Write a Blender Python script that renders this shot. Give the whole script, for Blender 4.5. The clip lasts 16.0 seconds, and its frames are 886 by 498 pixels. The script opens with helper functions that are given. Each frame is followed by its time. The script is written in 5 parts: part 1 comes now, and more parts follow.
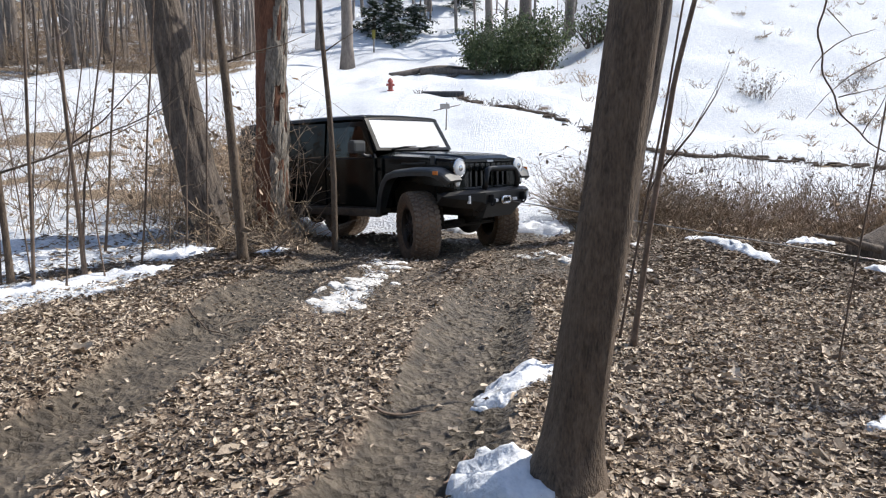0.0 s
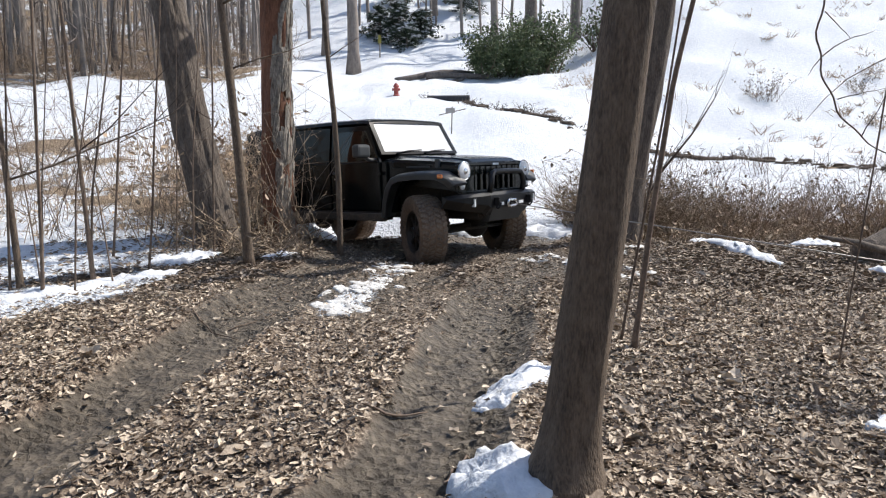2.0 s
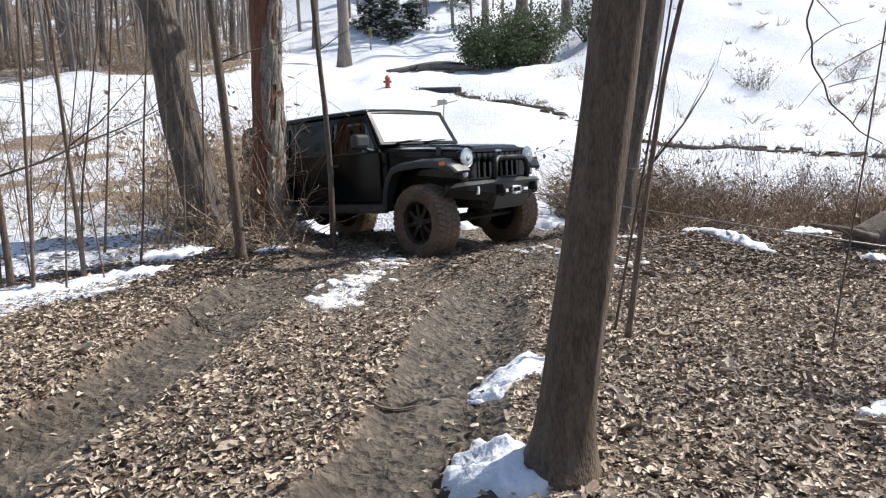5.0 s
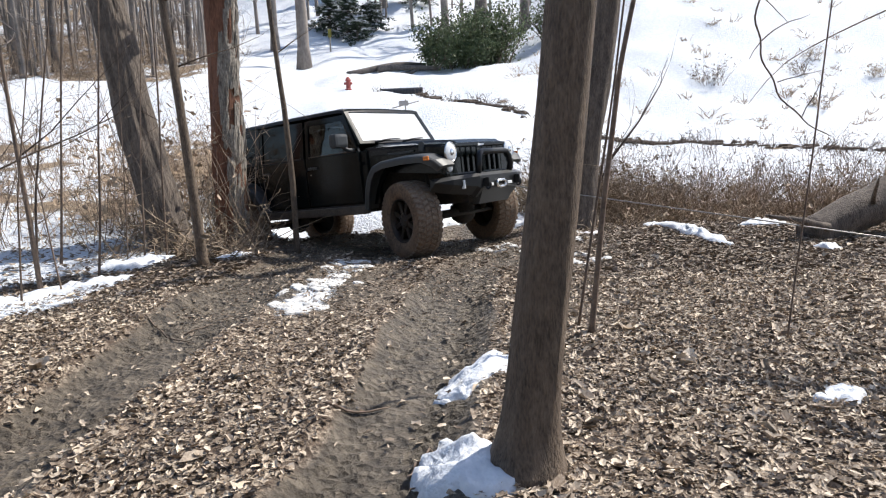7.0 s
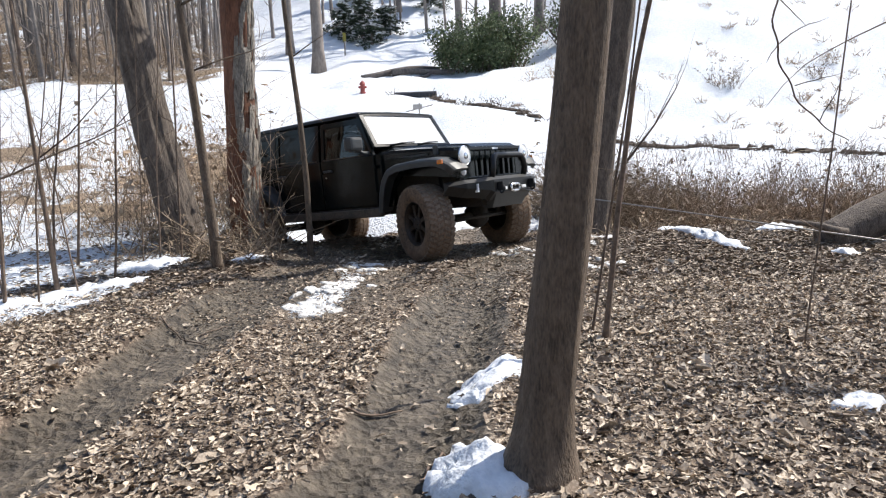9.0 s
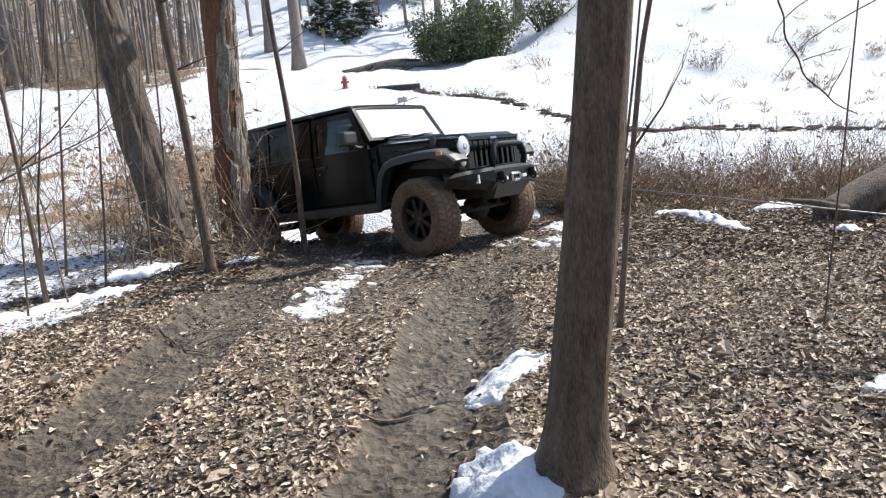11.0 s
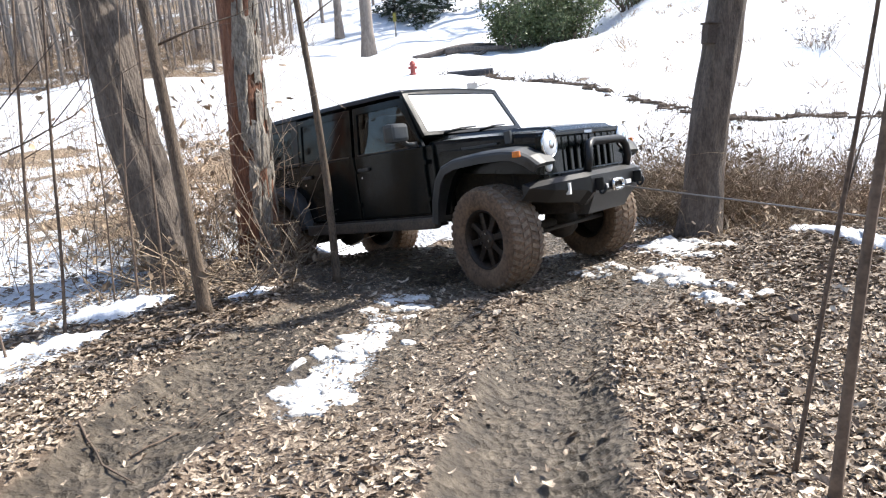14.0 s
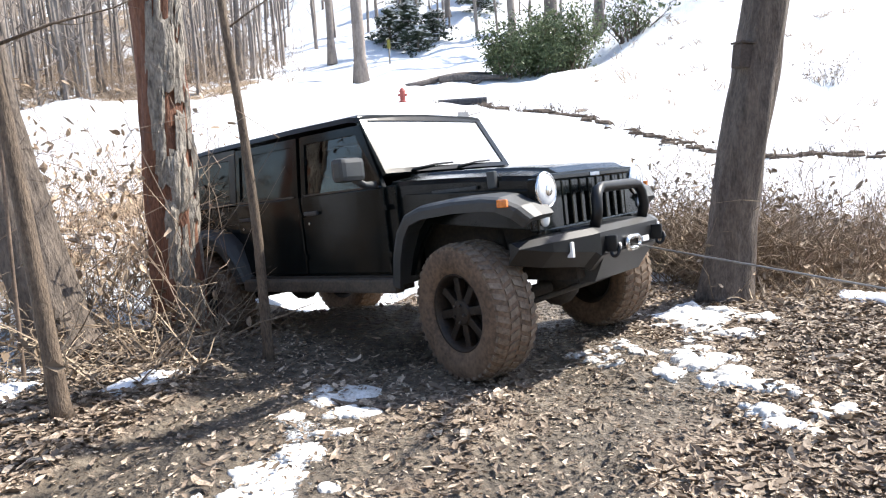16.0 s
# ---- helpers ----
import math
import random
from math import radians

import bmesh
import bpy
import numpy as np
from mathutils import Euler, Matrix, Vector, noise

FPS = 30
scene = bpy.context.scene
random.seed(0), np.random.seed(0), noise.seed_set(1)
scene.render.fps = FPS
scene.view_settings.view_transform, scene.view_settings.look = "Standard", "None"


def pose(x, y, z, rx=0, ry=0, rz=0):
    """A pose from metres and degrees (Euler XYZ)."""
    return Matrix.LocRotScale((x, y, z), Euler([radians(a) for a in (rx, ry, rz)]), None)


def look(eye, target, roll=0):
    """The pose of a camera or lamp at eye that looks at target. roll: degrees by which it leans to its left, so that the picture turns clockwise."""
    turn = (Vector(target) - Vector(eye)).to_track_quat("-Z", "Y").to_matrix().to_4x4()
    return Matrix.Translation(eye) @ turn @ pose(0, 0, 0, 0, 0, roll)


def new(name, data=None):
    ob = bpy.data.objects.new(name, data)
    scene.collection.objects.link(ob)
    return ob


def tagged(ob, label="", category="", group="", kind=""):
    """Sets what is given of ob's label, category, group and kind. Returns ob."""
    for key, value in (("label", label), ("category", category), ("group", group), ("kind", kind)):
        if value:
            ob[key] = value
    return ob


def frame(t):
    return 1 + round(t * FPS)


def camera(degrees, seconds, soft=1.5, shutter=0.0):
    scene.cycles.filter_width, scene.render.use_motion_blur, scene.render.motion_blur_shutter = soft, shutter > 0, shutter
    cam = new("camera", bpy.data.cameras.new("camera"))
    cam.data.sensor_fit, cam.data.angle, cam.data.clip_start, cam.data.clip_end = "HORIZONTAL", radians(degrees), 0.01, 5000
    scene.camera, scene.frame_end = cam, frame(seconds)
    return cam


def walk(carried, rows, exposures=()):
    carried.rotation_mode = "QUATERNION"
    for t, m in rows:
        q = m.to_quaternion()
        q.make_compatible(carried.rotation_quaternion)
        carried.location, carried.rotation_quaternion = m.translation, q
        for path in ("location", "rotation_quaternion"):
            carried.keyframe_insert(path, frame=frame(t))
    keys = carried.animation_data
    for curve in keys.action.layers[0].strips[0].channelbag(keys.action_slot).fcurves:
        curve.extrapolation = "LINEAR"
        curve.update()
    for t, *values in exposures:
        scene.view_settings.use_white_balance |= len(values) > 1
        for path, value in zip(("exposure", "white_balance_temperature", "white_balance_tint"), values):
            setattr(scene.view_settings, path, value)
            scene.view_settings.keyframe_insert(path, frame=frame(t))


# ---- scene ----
cam = camera(64.5, 16.0, soft=1.2)
PATH = [
    (0, (-0.028, 0.591, 1.467), (-0.04, 2.567, 1.155), 0.5),
    (0.5, (-0.028, 0.573, 1.466), (-0.05, 2.549, 1.16), 0.3),
    (1, (-0.02, 0.562, 1.465), (-0.035, 2.539, 1.161), -0.2),
    (1.5, (-0.006, 0.56, 1.464), (-0.019, 2.538, 1.165), 0.2),
    (2, (0.005, 0.546, 1.469), (-0.028, 2.523, 1.168), 0.1),
    (2.5, (0.003, 0.551, 1.467), (-0.033, 2.525, 1.153), 0.0),
    (3, (0.004, 0.549, 1.471), (-0.016, 2.523, 1.15), -0.1),
    (5.5, (0.012, 0.56, 1.467), (0.003, 2.534, 1.144), -0.7),
    (6, (0.018, 0.561, 1.466), (0.057, 2.535, 1.147), -0.8),
    (6.5, (0.017, 0.55, 1.474), (0.087, 2.523, 1.15), -1.0),
    (7, (0.027, 0.548, 1.474), (0.108, 2.52, 1.15), -1.7),
    (7.5, (0.031, 0.539, 1.474), (0.109, 2.513, 1.164), -1.6),
    (8, (0.029, 0.549, 1.471), (0.108, 2.52, 1.146), -1.3),
    (8.5, (0.02, 0.553, 1.472), (0.088, 2.524, 1.136), -1.2),
    (9, (0.024, 0.553, 1.473), (0.068, 2.528, 1.16), -1.6),
    (11.5, (-0.096, 0.844, 1.468), (-0.025, 2.814, 1.13), -4.5),
    (12, (-0.055, 1.073, 1.477), (-0.057, 3.053, 1.197), -4.9),
    (12.5, (0.007, 1.387, 1.505), (-0.047, 3.363, 1.204), -2.8),
    (13, (-0.049, 1.746, 1.484), (-0.119, 3.734, 1.283), -5.5),
    (13.5, (-0.015, 2.182, 1.481), (-0.148, 4.16, 1.218), -4.1),
    (14, (0.048, 2.546, 1.509), (-0.083, 4.509, 1.154), -4.1),
    (14.5, (-0.016, 2.944, 1.539), (-0.193, 4.913, 1.24), -5.0),
    (15, (0.032, 3.333, 1.546), (-0.052, 5.318, 1.318), -4.5),
    (15.5, (0.123, 3.657, 1.576), (0.062, 5.634, 1.277), -2.9),
    (16, (0.189, 3.98, 1.541), (0.077, 5.958, 1.264), -2.9),
]
EXPOSURE = [(0, 0.42), (5.5, 0.56), (9, 0.65), (11.5, 0.71), (13, 0.93), (14, 1.18), (16, 1.45)]
walk(cam, [(t, look(e, a, r)) for t, e, a, r in PATH], EXPOSURE)

# ---- light ----
SUN_DIR = Vector((0.57, 0.28, 0.775)).normalized()   # towards the sun: beyond the car and to its right, high
world = bpy.data.worlds.new("world")
scene.world = world
world.use_nodes = True
wn = world.node_tree.nodes
sky = wn.new("ShaderNodeTexSky")
sky.sky_type = 'NISHITA'
sky.sun_disc = False
sky.sun_elevation = math.asin(SUN_DIR.z)
sky.sun_rotation = math.atan2(SUN_DIR.x, SUN_DIR.y)
wn["Background"].inputs["Strength"].default_value = 0.13
world.node_tree.links.new(sky.outputs[0], wn["Background"].inputs["Color"])
sun_data = bpy.data.lights.new("sun", 'SUN')
sun_data.energy = 4.2
sun_data.angle = radians(0.5)
sun_data.color = (1.0, 0.95, 0.87)
sun = new("sun", sun_data)
sun.matrix_world = look(SUN_DIR * 60, (0, 0, 0))

# ---- small builders ----
rng = random.Random(11)


def mesh_from(verts, faces, name="mesh", smooth=False):
    me = bpy.data.meshes.new(name)
    me.from_pydata(verts, [], faces)
    if smooth:
        me.polygons.foreach_set("use_smooth", [True] * len(me.polygons))
    me.update()
    return me


def part(name, data, material, parent=None, label="", smooth=False):
    """Links a bmesh or a mesh as one object under a thing."""
    if isinstance(data, bmesh.types.BMesh):
        me = bpy.data.meshes.new(name)
        bmesh.ops.recalc_face_normals(data, faces=data.faces[:])
        data.to_mesh(me)
        data.free()
        if smooth:
            me.polygons.foreach_set("use_smooth", [True] * len(me.polygons))
    else:
        me = data
    if material is not None and not me.materials:
        me.materials.append(material)
    ob = new(name, me)
    ob.parent = parent
    if label:
        ob["label"] = label
    return ob


def thing(name, label, category, m=None, group="", kind=""):
    ob = new(name)
    ob.empty_display_size = 0.1
    if m is not None:
        ob.matrix_basis = m
    return tagged(ob, label, category, group, kind)


def tube(V, Fc, pts, radii, sides=5, cap=True, bump=0.0, seed=0.0):
    """Adds a tapered tube along pts to the lists V and Fc."""
    start = len(V)
    pts = [Vector(p) for p in pts]
    for i, p in enumerate(pts):
        d = (pts[min(i + 1, len(pts) - 1)] - pts[max(i - 1, 0)]).normalized()
        a = d.cross(Vector((0.31, 0.93, 0.17)))
        if a.length < 0.05:
            a = d.cross(Vector((1, 0, 0)))
        a.normalize()
        b = d.cross(a)
        for k in range(sides):
            w = 2 * math.pi * k / sides
            r = radii[i]
            if bump:
                r *= 1 + bump * noise.noise(Vector((math.cos(w) * 2.6 + seed, math.sin(w) * 2.6, p.z * 1.1 + seed))) \
                    + 0.5 * bump * noise.noise(Vector((math.cos(w) * 7 + seed, math.sin(w) * 7, p.z * 2.3))) \
                    + (0.55 * bump * abs(noise.noise(Vector((math.cos(w) * 5.5 + seed, math.sin(w) * 5.5, p.z * 1.6 + 9)))) if sides > 40 else 0.0)
            V.append(tuple(p + a * (math.cos(w) * r) + b * (math.sin(w) * r)))
    for i in range(len(pts) - 1):
        for k in range(sides):
            j = (k + 1) % sides
            q = start + i * sides
            Fc.append((q + k, q + j, q + sides + j, q + sides + k))
    if cap:
        q = start + (len(pts) - 1) * sides
        Fc.append(tuple(q + k for k in range(sides)))
        Fc.append(tuple(start + k for k in reversed(range(sides))))


def wander(r, p, d, length, steps, bend=0.25, rise=0.0):
    """A crooked path of points from p in the direction d."""
    p, d = Vector(p), Vector(d).normalized()
    out = [p.copy()]
    for _ in range(steps):
        d = (d + Vector((r.uniform(-bend, bend), r.uniform(-bend, bend), r.uniform(-bend, bend) + rise))).normalized()
        p = p + d * (length / steps)
        out.append(p.copy())
    return out


def box(bm, x0, x1, y0, y1, z0, z1, bevel=0.0):
    r = bmesh.ops.create_cube(bm, size=1.0)
    for v in r["verts"]:
        v.co = Vector(((x0 + x1) / 2 + v.co.x * (x1 - x0), (y0 + y1) / 2 + v.co.y * (y1 - y0), (z0 + z1) / 2 + v.co.z * (z1 - z0)))
    if bevel:
        es = {e for v in r["verts"] for e in v.link_edges}
        bmesh.ops.bevel(bm, geom=list(es), offset=bevel, segments=2, affect='EDGES', profile=0.6)


def slab(bm, outline, y0, y1, bevel=0.0, y1_of=None, y0_of=None):
    """A plate with an (x, z) outline from y0 to y1; *_of(x, z) give a curved face instead."""
    a = [bm.verts.new((x, y0_of(x, z) if y0_of else y0, z)) for x, z in outline]
    b = [bm.verts.new((x, y1_of(x, z) if y1_of else y1, z)) for x, z in outline]
    n = len(outline)
    fs = [bm.faces.new(a), bm.faces.new(list(reversed(b)))]
    for i in range(n):
        j = (i + 1) % n
        fs.append(bm.faces.new((a[j], a[i], b[i], b[j])))
    if bevel:
        es = {e for f in fs[:2] for e in f.edges}
        bmesh.ops.bevel(bm, geom=list(es), offset=bevel, segments=2, affect='EDGES', profile=0.6)
    return fs


def lathe(bm, profile, segments, axis='Y'):
    """Turns (radius, along) pairs round the y axis."""
    rings = []
    for r, s in profile:
        rings.append([bm.verts.new((r * math.cos(2 * math.pi * k / segments), s, r * math.sin(2 * math.pi * k / segments))) for k in range(segments)])
    for a, b in zip(rings, rings[1:]):
        for k in range(segments):
            j = (k + 1) % segments
            bm.faces.new((a[k], a[j], b[j], b[k]))
    return rings


# ---- materials ----
def material(name, low, high, scale=8.0, rough=0.8, bump=0.3, fine=60.0, metal=0.0, distance=0.01, stretch=(1, 1, 1), mid=0.5, rough_var=0.1,
             coat=0.0, vary=0.0, space="Object", specular=0.5):
    m = bpy.data.materials.new(name)
    m.use_nodes = True
    nt = m.node_tree
    n, l = nt.nodes, nt.links
    bsdf = n["Principled BSDF"]
    tc = n.new("ShaderNodeTexCoord")
    mp = n.new("ShaderNodeMapping")
    mp.inputs["Scale"].default_value = stretch
    l.new(tc.outputs[space], mp.inputs["Vector"])
    n1 = n.new("ShaderNodeTexNoise")
    n1.inputs["Scale"].default_value = scale
    n1.inputs["Detail"].default_value = 6
    n1.inputs["Roughness"].default_value = 0.65
    n2 = n.new("ShaderNodeTexNoise")
    n2.inputs["Scale"].default_value = fine
    n2.inputs["Detail"].default_value = 4
    for k in (n1, n2):
        l.new(mp.outputs[0], k.inputs["Vector"])
    add = n.new("ShaderNodeMath")
    add.operation = 'MULTIPLY_ADD'
    add.inputs[1].default_value = 0.45
    l.new(n2.outputs["Fac"], add.inputs[0])
    sc = n.new("ShaderNodeMath")
    sc.operation = 'MULTIPLY'
    sc.inputs[1].default_value = 0.6
    l.new(n1.outputs["Fac"], sc.inputs[0])
    l.new(sc.outputs[0], add.inputs[2])
    last = add.outputs[0]
    if vary:
        oi = n.new("ShaderNodeObjectInfo")
        gi = n.new("ShaderNodeNewGeometry")
        s1 = n.new("ShaderNodeMath")
        l.new(oi.outputs["Random"], s1.inputs[0])
        l.new(gi.outputs["Random Per Island"], s1.inputs[1])
        s2 = n.new("ShaderNodeMath")
        s2.operation = 'MULTIPLY_ADD'
        s2.inputs[1].default_value = vary
        l.new(s1.outputs[0], s2.inputs[0])
        s3 = n.new("ShaderNodeMath")
        s3.operation = 'SUBTRACT'
        s3.inputs[1].default_value = vary
        l.new(last, s3.inputs[0])
        l.new(s3.outputs[0], s2.inputs[2])
        last = s2.outputs[0]
    ramp = n.new("ShaderNodeValToRGB")
    ramp.color_ramp.elements[0].position = mid - 0.17
    ramp.color_ramp.elements[1].position = mid + 0.2
    ramp.color_ramp.elements[0].color = (*low, 1)
    ramp.color_ramp.elements[1].color = (*high, 1)
    l.new(last, ramp.inputs[0])
    l.new(ramp.outputs[0], bsdf.inputs["Base Color"])
    rr = n.new("ShaderNodeMath")
    rr.operation = 'MULTIPLY_ADD'
    rr.inputs[1].default_value = rough_var * 2
    rr.inputs[2].default_value = rough - rough_var
    l.new(n1.outputs["Fac"], rr.inputs[0])
    l.new(rr.outputs[0], bsdf.inputs["Roughness"])
    bsdf.inputs["Metallic"].default_value = metal
    bsdf.inputs["Coat Weight"].default_value = coat
    bsdf.inputs["Specular IOR Level"].default_value = specular
    if bump:
        bp = n.new("ShaderNodeBump")
        bp.inputs["Strength"].default_value = bump
        bp.inputs["Distance"].default_value = distance
        l.new(add.outputs[0], bp.inputs["Height"])
        l.new(bp.outputs[0], bsdf.inputs["Normal"])
    return m


def glass(name, tint=(0.85, 0.9, 0.9), rough=0.02):
    m = bpy.data.materials.new(name)
    m.use_nodes = True
    b = m.node_tree.nodes["Principled BSDF"]
    b.inputs["Base Color"].default_value = (*tint, 1)
    b.inputs["Transmission Weight"].default_value = 1.0
    b.inputs["Roughness"].default_value = rough
    b.inputs["IOR"].default_value = 1.5
    return m


M_bark = material("bark_grey_brown", (0.042, 0.033, 0.027), (0.20, 0.16, 0.13), 5, 0.9, 1.0, 24, distance=0.03, stretch=(2.8, 2.8, 0.9))
M_bark_smooth = material("bark_smooth", (0.026, 0.018, 0.013), (0.215, 0.158, 0.112), 7, 0.85, 1.0, 42, distance=0.02, stretch=(3.2, 3.2, 0.9))
M_bark_old = material("bark_weathered", (0.10, 0.086, 0.072), (0.40, 0.355, 0.30), 6, 0.9, 1.0, 24, distance=0.03, stretch=(2.4, 2.4, 0.9))
M_redwood = material("bare_inner_wood", (0.06, 0.026, 0.016), (0.28, 0.125, 0.072), 4, 0.85, 1.0, 26, distance=0.025, stretch=(2.5, 2.5, 0.7))
M_twig = material("twig_bark", (0.055, 0.040, 0.030), (0.215, 0.155, 0.115), 9, 0.9, 0.3, 50, vary=0.25)
M_stalk = material("dry_stalk", (0.17, 0.125, 0.085), (0.52, 0.41, 0.29), 7, 0.9, 0.2, 50, vary=0.5)
M_weed = material("dead_weed", (0.16, 0.112, 0.075), (0.48, 0.365, 0.26), 7, 0.9, 0.2, 50, vary=0.5)
M_far_bark = material("far_trunk_bark", (0.085, 0.07, 0.062), (0.26, 0.222, 0.195), 2, 0.9, 0.4, 12, vary=0.3, stretch=(1, 1, 0.4))
M_leaf = material("dry_oak_leaf", (0.17, 0.125, 0.088), (0.66, 0.55, 0.425), 14, 0.7, 0.3, 90, vary=0.55, rough_var=0.15)
M_snow = material("old_snow", (0.58, 0.61, 0.66), (0.80, 0.81, 0.83), 5, 0.6, 0.7, 45, distance=0.03)
M_slush = material("trodden_dirty_snow", (0.24, 0.21, 0.18), (0.80, 0.80, 0.79), 9, 0.6, 0.8, 60, distance=0.02, mid=0.46)
M_green = material("evergreen_leaf", (0.055, 0.08, 0.03), (0.19, 0.22, 0.10), 5, 0.5, 0.2, 40, vary=0.6)
M_needle = material("spruce_needle", (0.016, 0.026, 0.017), (0.055, 0.075, 0.045), 5, 0.6, 0.2, 40, vary=0.5)

# ---- ground ----
def smooth(a, b, x):
    t = (x - a) / (b - a)
    t = 0.0 if t < 0 else 1.0 if t > 1 else t
    return t * t * (3 - 2 * t)


YS = np.arange(-80, 260, 0.25)


def profile(pairs, soft):
    z = np.interp(YS, [p[0] for p in pairs], [p[1] for p in pairs])
    k = np.exp(-0.5 * (np.arange(-24, 25) * 0.25 / soft) ** 2)
    return [float(v) for v in np.convolve(np.pad(z, 24, mode="edge"), k / k.sum(), mode="valid")]


MIDDLE = profile([(-80, -1), (0, 0.2), (3.5, 0.21), (7, 0.18), (8.2, 0.17), (10, 0.13), (12, 0.17), (15.86, 0.6), (19.67, 1.35), (23.48, 2.25), (27.29, 3.2), (33.01, 3.9), (41.59, 5.2), (57.79, 11), (86.38, 25), (134.03, 48), (248.39, 90)], 0.8)
LEFT = profile([(-80, -1), (0, 0.2), (4.5, 0.2), (6.5, 0.2), (8.5, 0.32), (10, 0.4), (13, 0.74), (17.76, 1.45), (21.57, 2.2), (29.2, 3.7), (43.49, 6.2), (57.79, 9.5), (86.38, 20), (134.03, 42), (248.39, 80)], 0.8)
RIGHT = profile([(-80, -1), (0, 0.2), (5, 0.2), (7.6, 0.16), (9.5, 0.2), (11.5, 0.05), (13.5, 0.02), (17.76, 0.6), (20.62, 1.0), (24.43, 1.35), (27.29, 2.2), (33.01, 4.7), (42.54, 9.2), (59.69, 18), (86.38, 31), (134.03, 50), (248.39, 90)], 0.7)
LEFT_RUT = lambda y: -2.25 + 0.127 * y
RIGHT_RUT = lambda y: -0.67 + 0.165 * y


WHEEL_GROUND = ((-0.37, 8.8, -0.007, 0.36), (0.63, 10.04, -0.007, 0.36), (-2.67, 10.64, -0.12, 0.6), (-1.67, 11.89, -0.12, 0.6), (-0.19, 8.43, 0.072, 0.36), (0.82, 9.67, 0.066, 0.36), (-2.47, 10.29, -0.149, 0.6), (-1.46, 11.53, -0.154, 0.6), (0.12, 8.25, 0.123, 0.36), (1.09, 9.53, 0.11, 0.36), (-2.21, 10.03, -0.124, 0.6), (-1.24, 11.31, -0.136, 0.6))


def lug(s, pitch):
    """A ridge and a groove for each tread block, -1 to 1."""
    return max(-1.0, min(1.0, 1.8 * math.sin(2 * math.pi * s / pitch) + 0.4))


def lump(x, y, s, seed):
    return noise.noise(Vector((x * s, y * s, seed)))


def base_height(x, y):
    u = x / max(y, 4.0)
    wr = smooth(0.12, 0.34, u)
    wl = smooth(-0.12, -0.3, u)
    q = min(max((y + 80) * 4, 0.0), len(MIDDLE) - 1.001)
    i = int(q)
    f = q - i
    out = 0.0
    for prof, w in ((MIDDLE, 1 - wr - wl), (LEFT, wl), (RIGHT, wr)):
        if w:
            out += w * (prof[i] * (1 - f) + prof[i + 1] * f)
    return out


def ground_z(x, y, fine=True):
    z = float(base_height(x, y))
    far = min(1.0, max(0.0, (y - 12) / 20))
    z += lump(x, y, 0.35, 3.1) * (0.05 + 0.5 * far) + lump(x, y, 1.3, 7.7) * (0.035 + 0.07 * far)
    if fine and -3 < y < 13 and -6 < x < 7:
        z += lump(x, y, 4.1, 1.7) * 0.018 + lump(x, y, 11.0, 5.2) * 0.010
        if y < 9.5:
            fade = 0.35 * smooth(9.4, 8.0, y) + 0.65 * smooth(7.6, 5.4, y)
            for rut, w in ((LEFT_RUT(y), 0.26), (RIGHT_RUT(y), 0.25)):
                d = abs(x - rut)
                if d < 0.8:
                    z -= 0.082 * fade * smooth(w + 0.14, w * 0.6, d)
                    z += 0.028 * fade * math.exp(-((d - w - 0.12) / 0.08) ** 2) * (1 + 1.2 * lump(x, y, 2.3, 6))
            # tyre lugs pressed into the mud
            d = x - RIGHT_RUT(y)
            if 0.10 < d < 0.27:
                z += 0.026 * fade * lug(y + 0.3 * d, 0.088) * max(0.0, 0.9 + 0.9 * lump(x, y, 1.2, 9))
            if -0.27 < d < -0.10:
                z += 0.015 * fade * lug(y - 0.4 * d, 0.088) * max(0.0, 0.55 + lump(x, y, 1.2, 2))
            if abs(d) < 0.09:
                z += 0.008 * fade * lug(y + 0.8 * abs(d), 0.088) * max(0.0, 0.4 + lump(x, y, 1.5, 3))
            d = abs(x - LEFT_RUT(y))
            if 0.08 < d < 0.26:
                z += 0.017 * fade * lug(y - 0.35 * d, 0.09) * max(0.0, 0.6 + lump(x, y, 1.2, 4))
        # the ground carries the car's wheels at these heights
        for wx, wy, wz, rad in WHEEL_GROUND:
            q = math.exp(-((x - wx) ** 2 + (y - wy) ** 2) / rad ** 2)
            if q > 0.02:
                z += (wz - z) * min(1.0, q * 1.15)
    return z


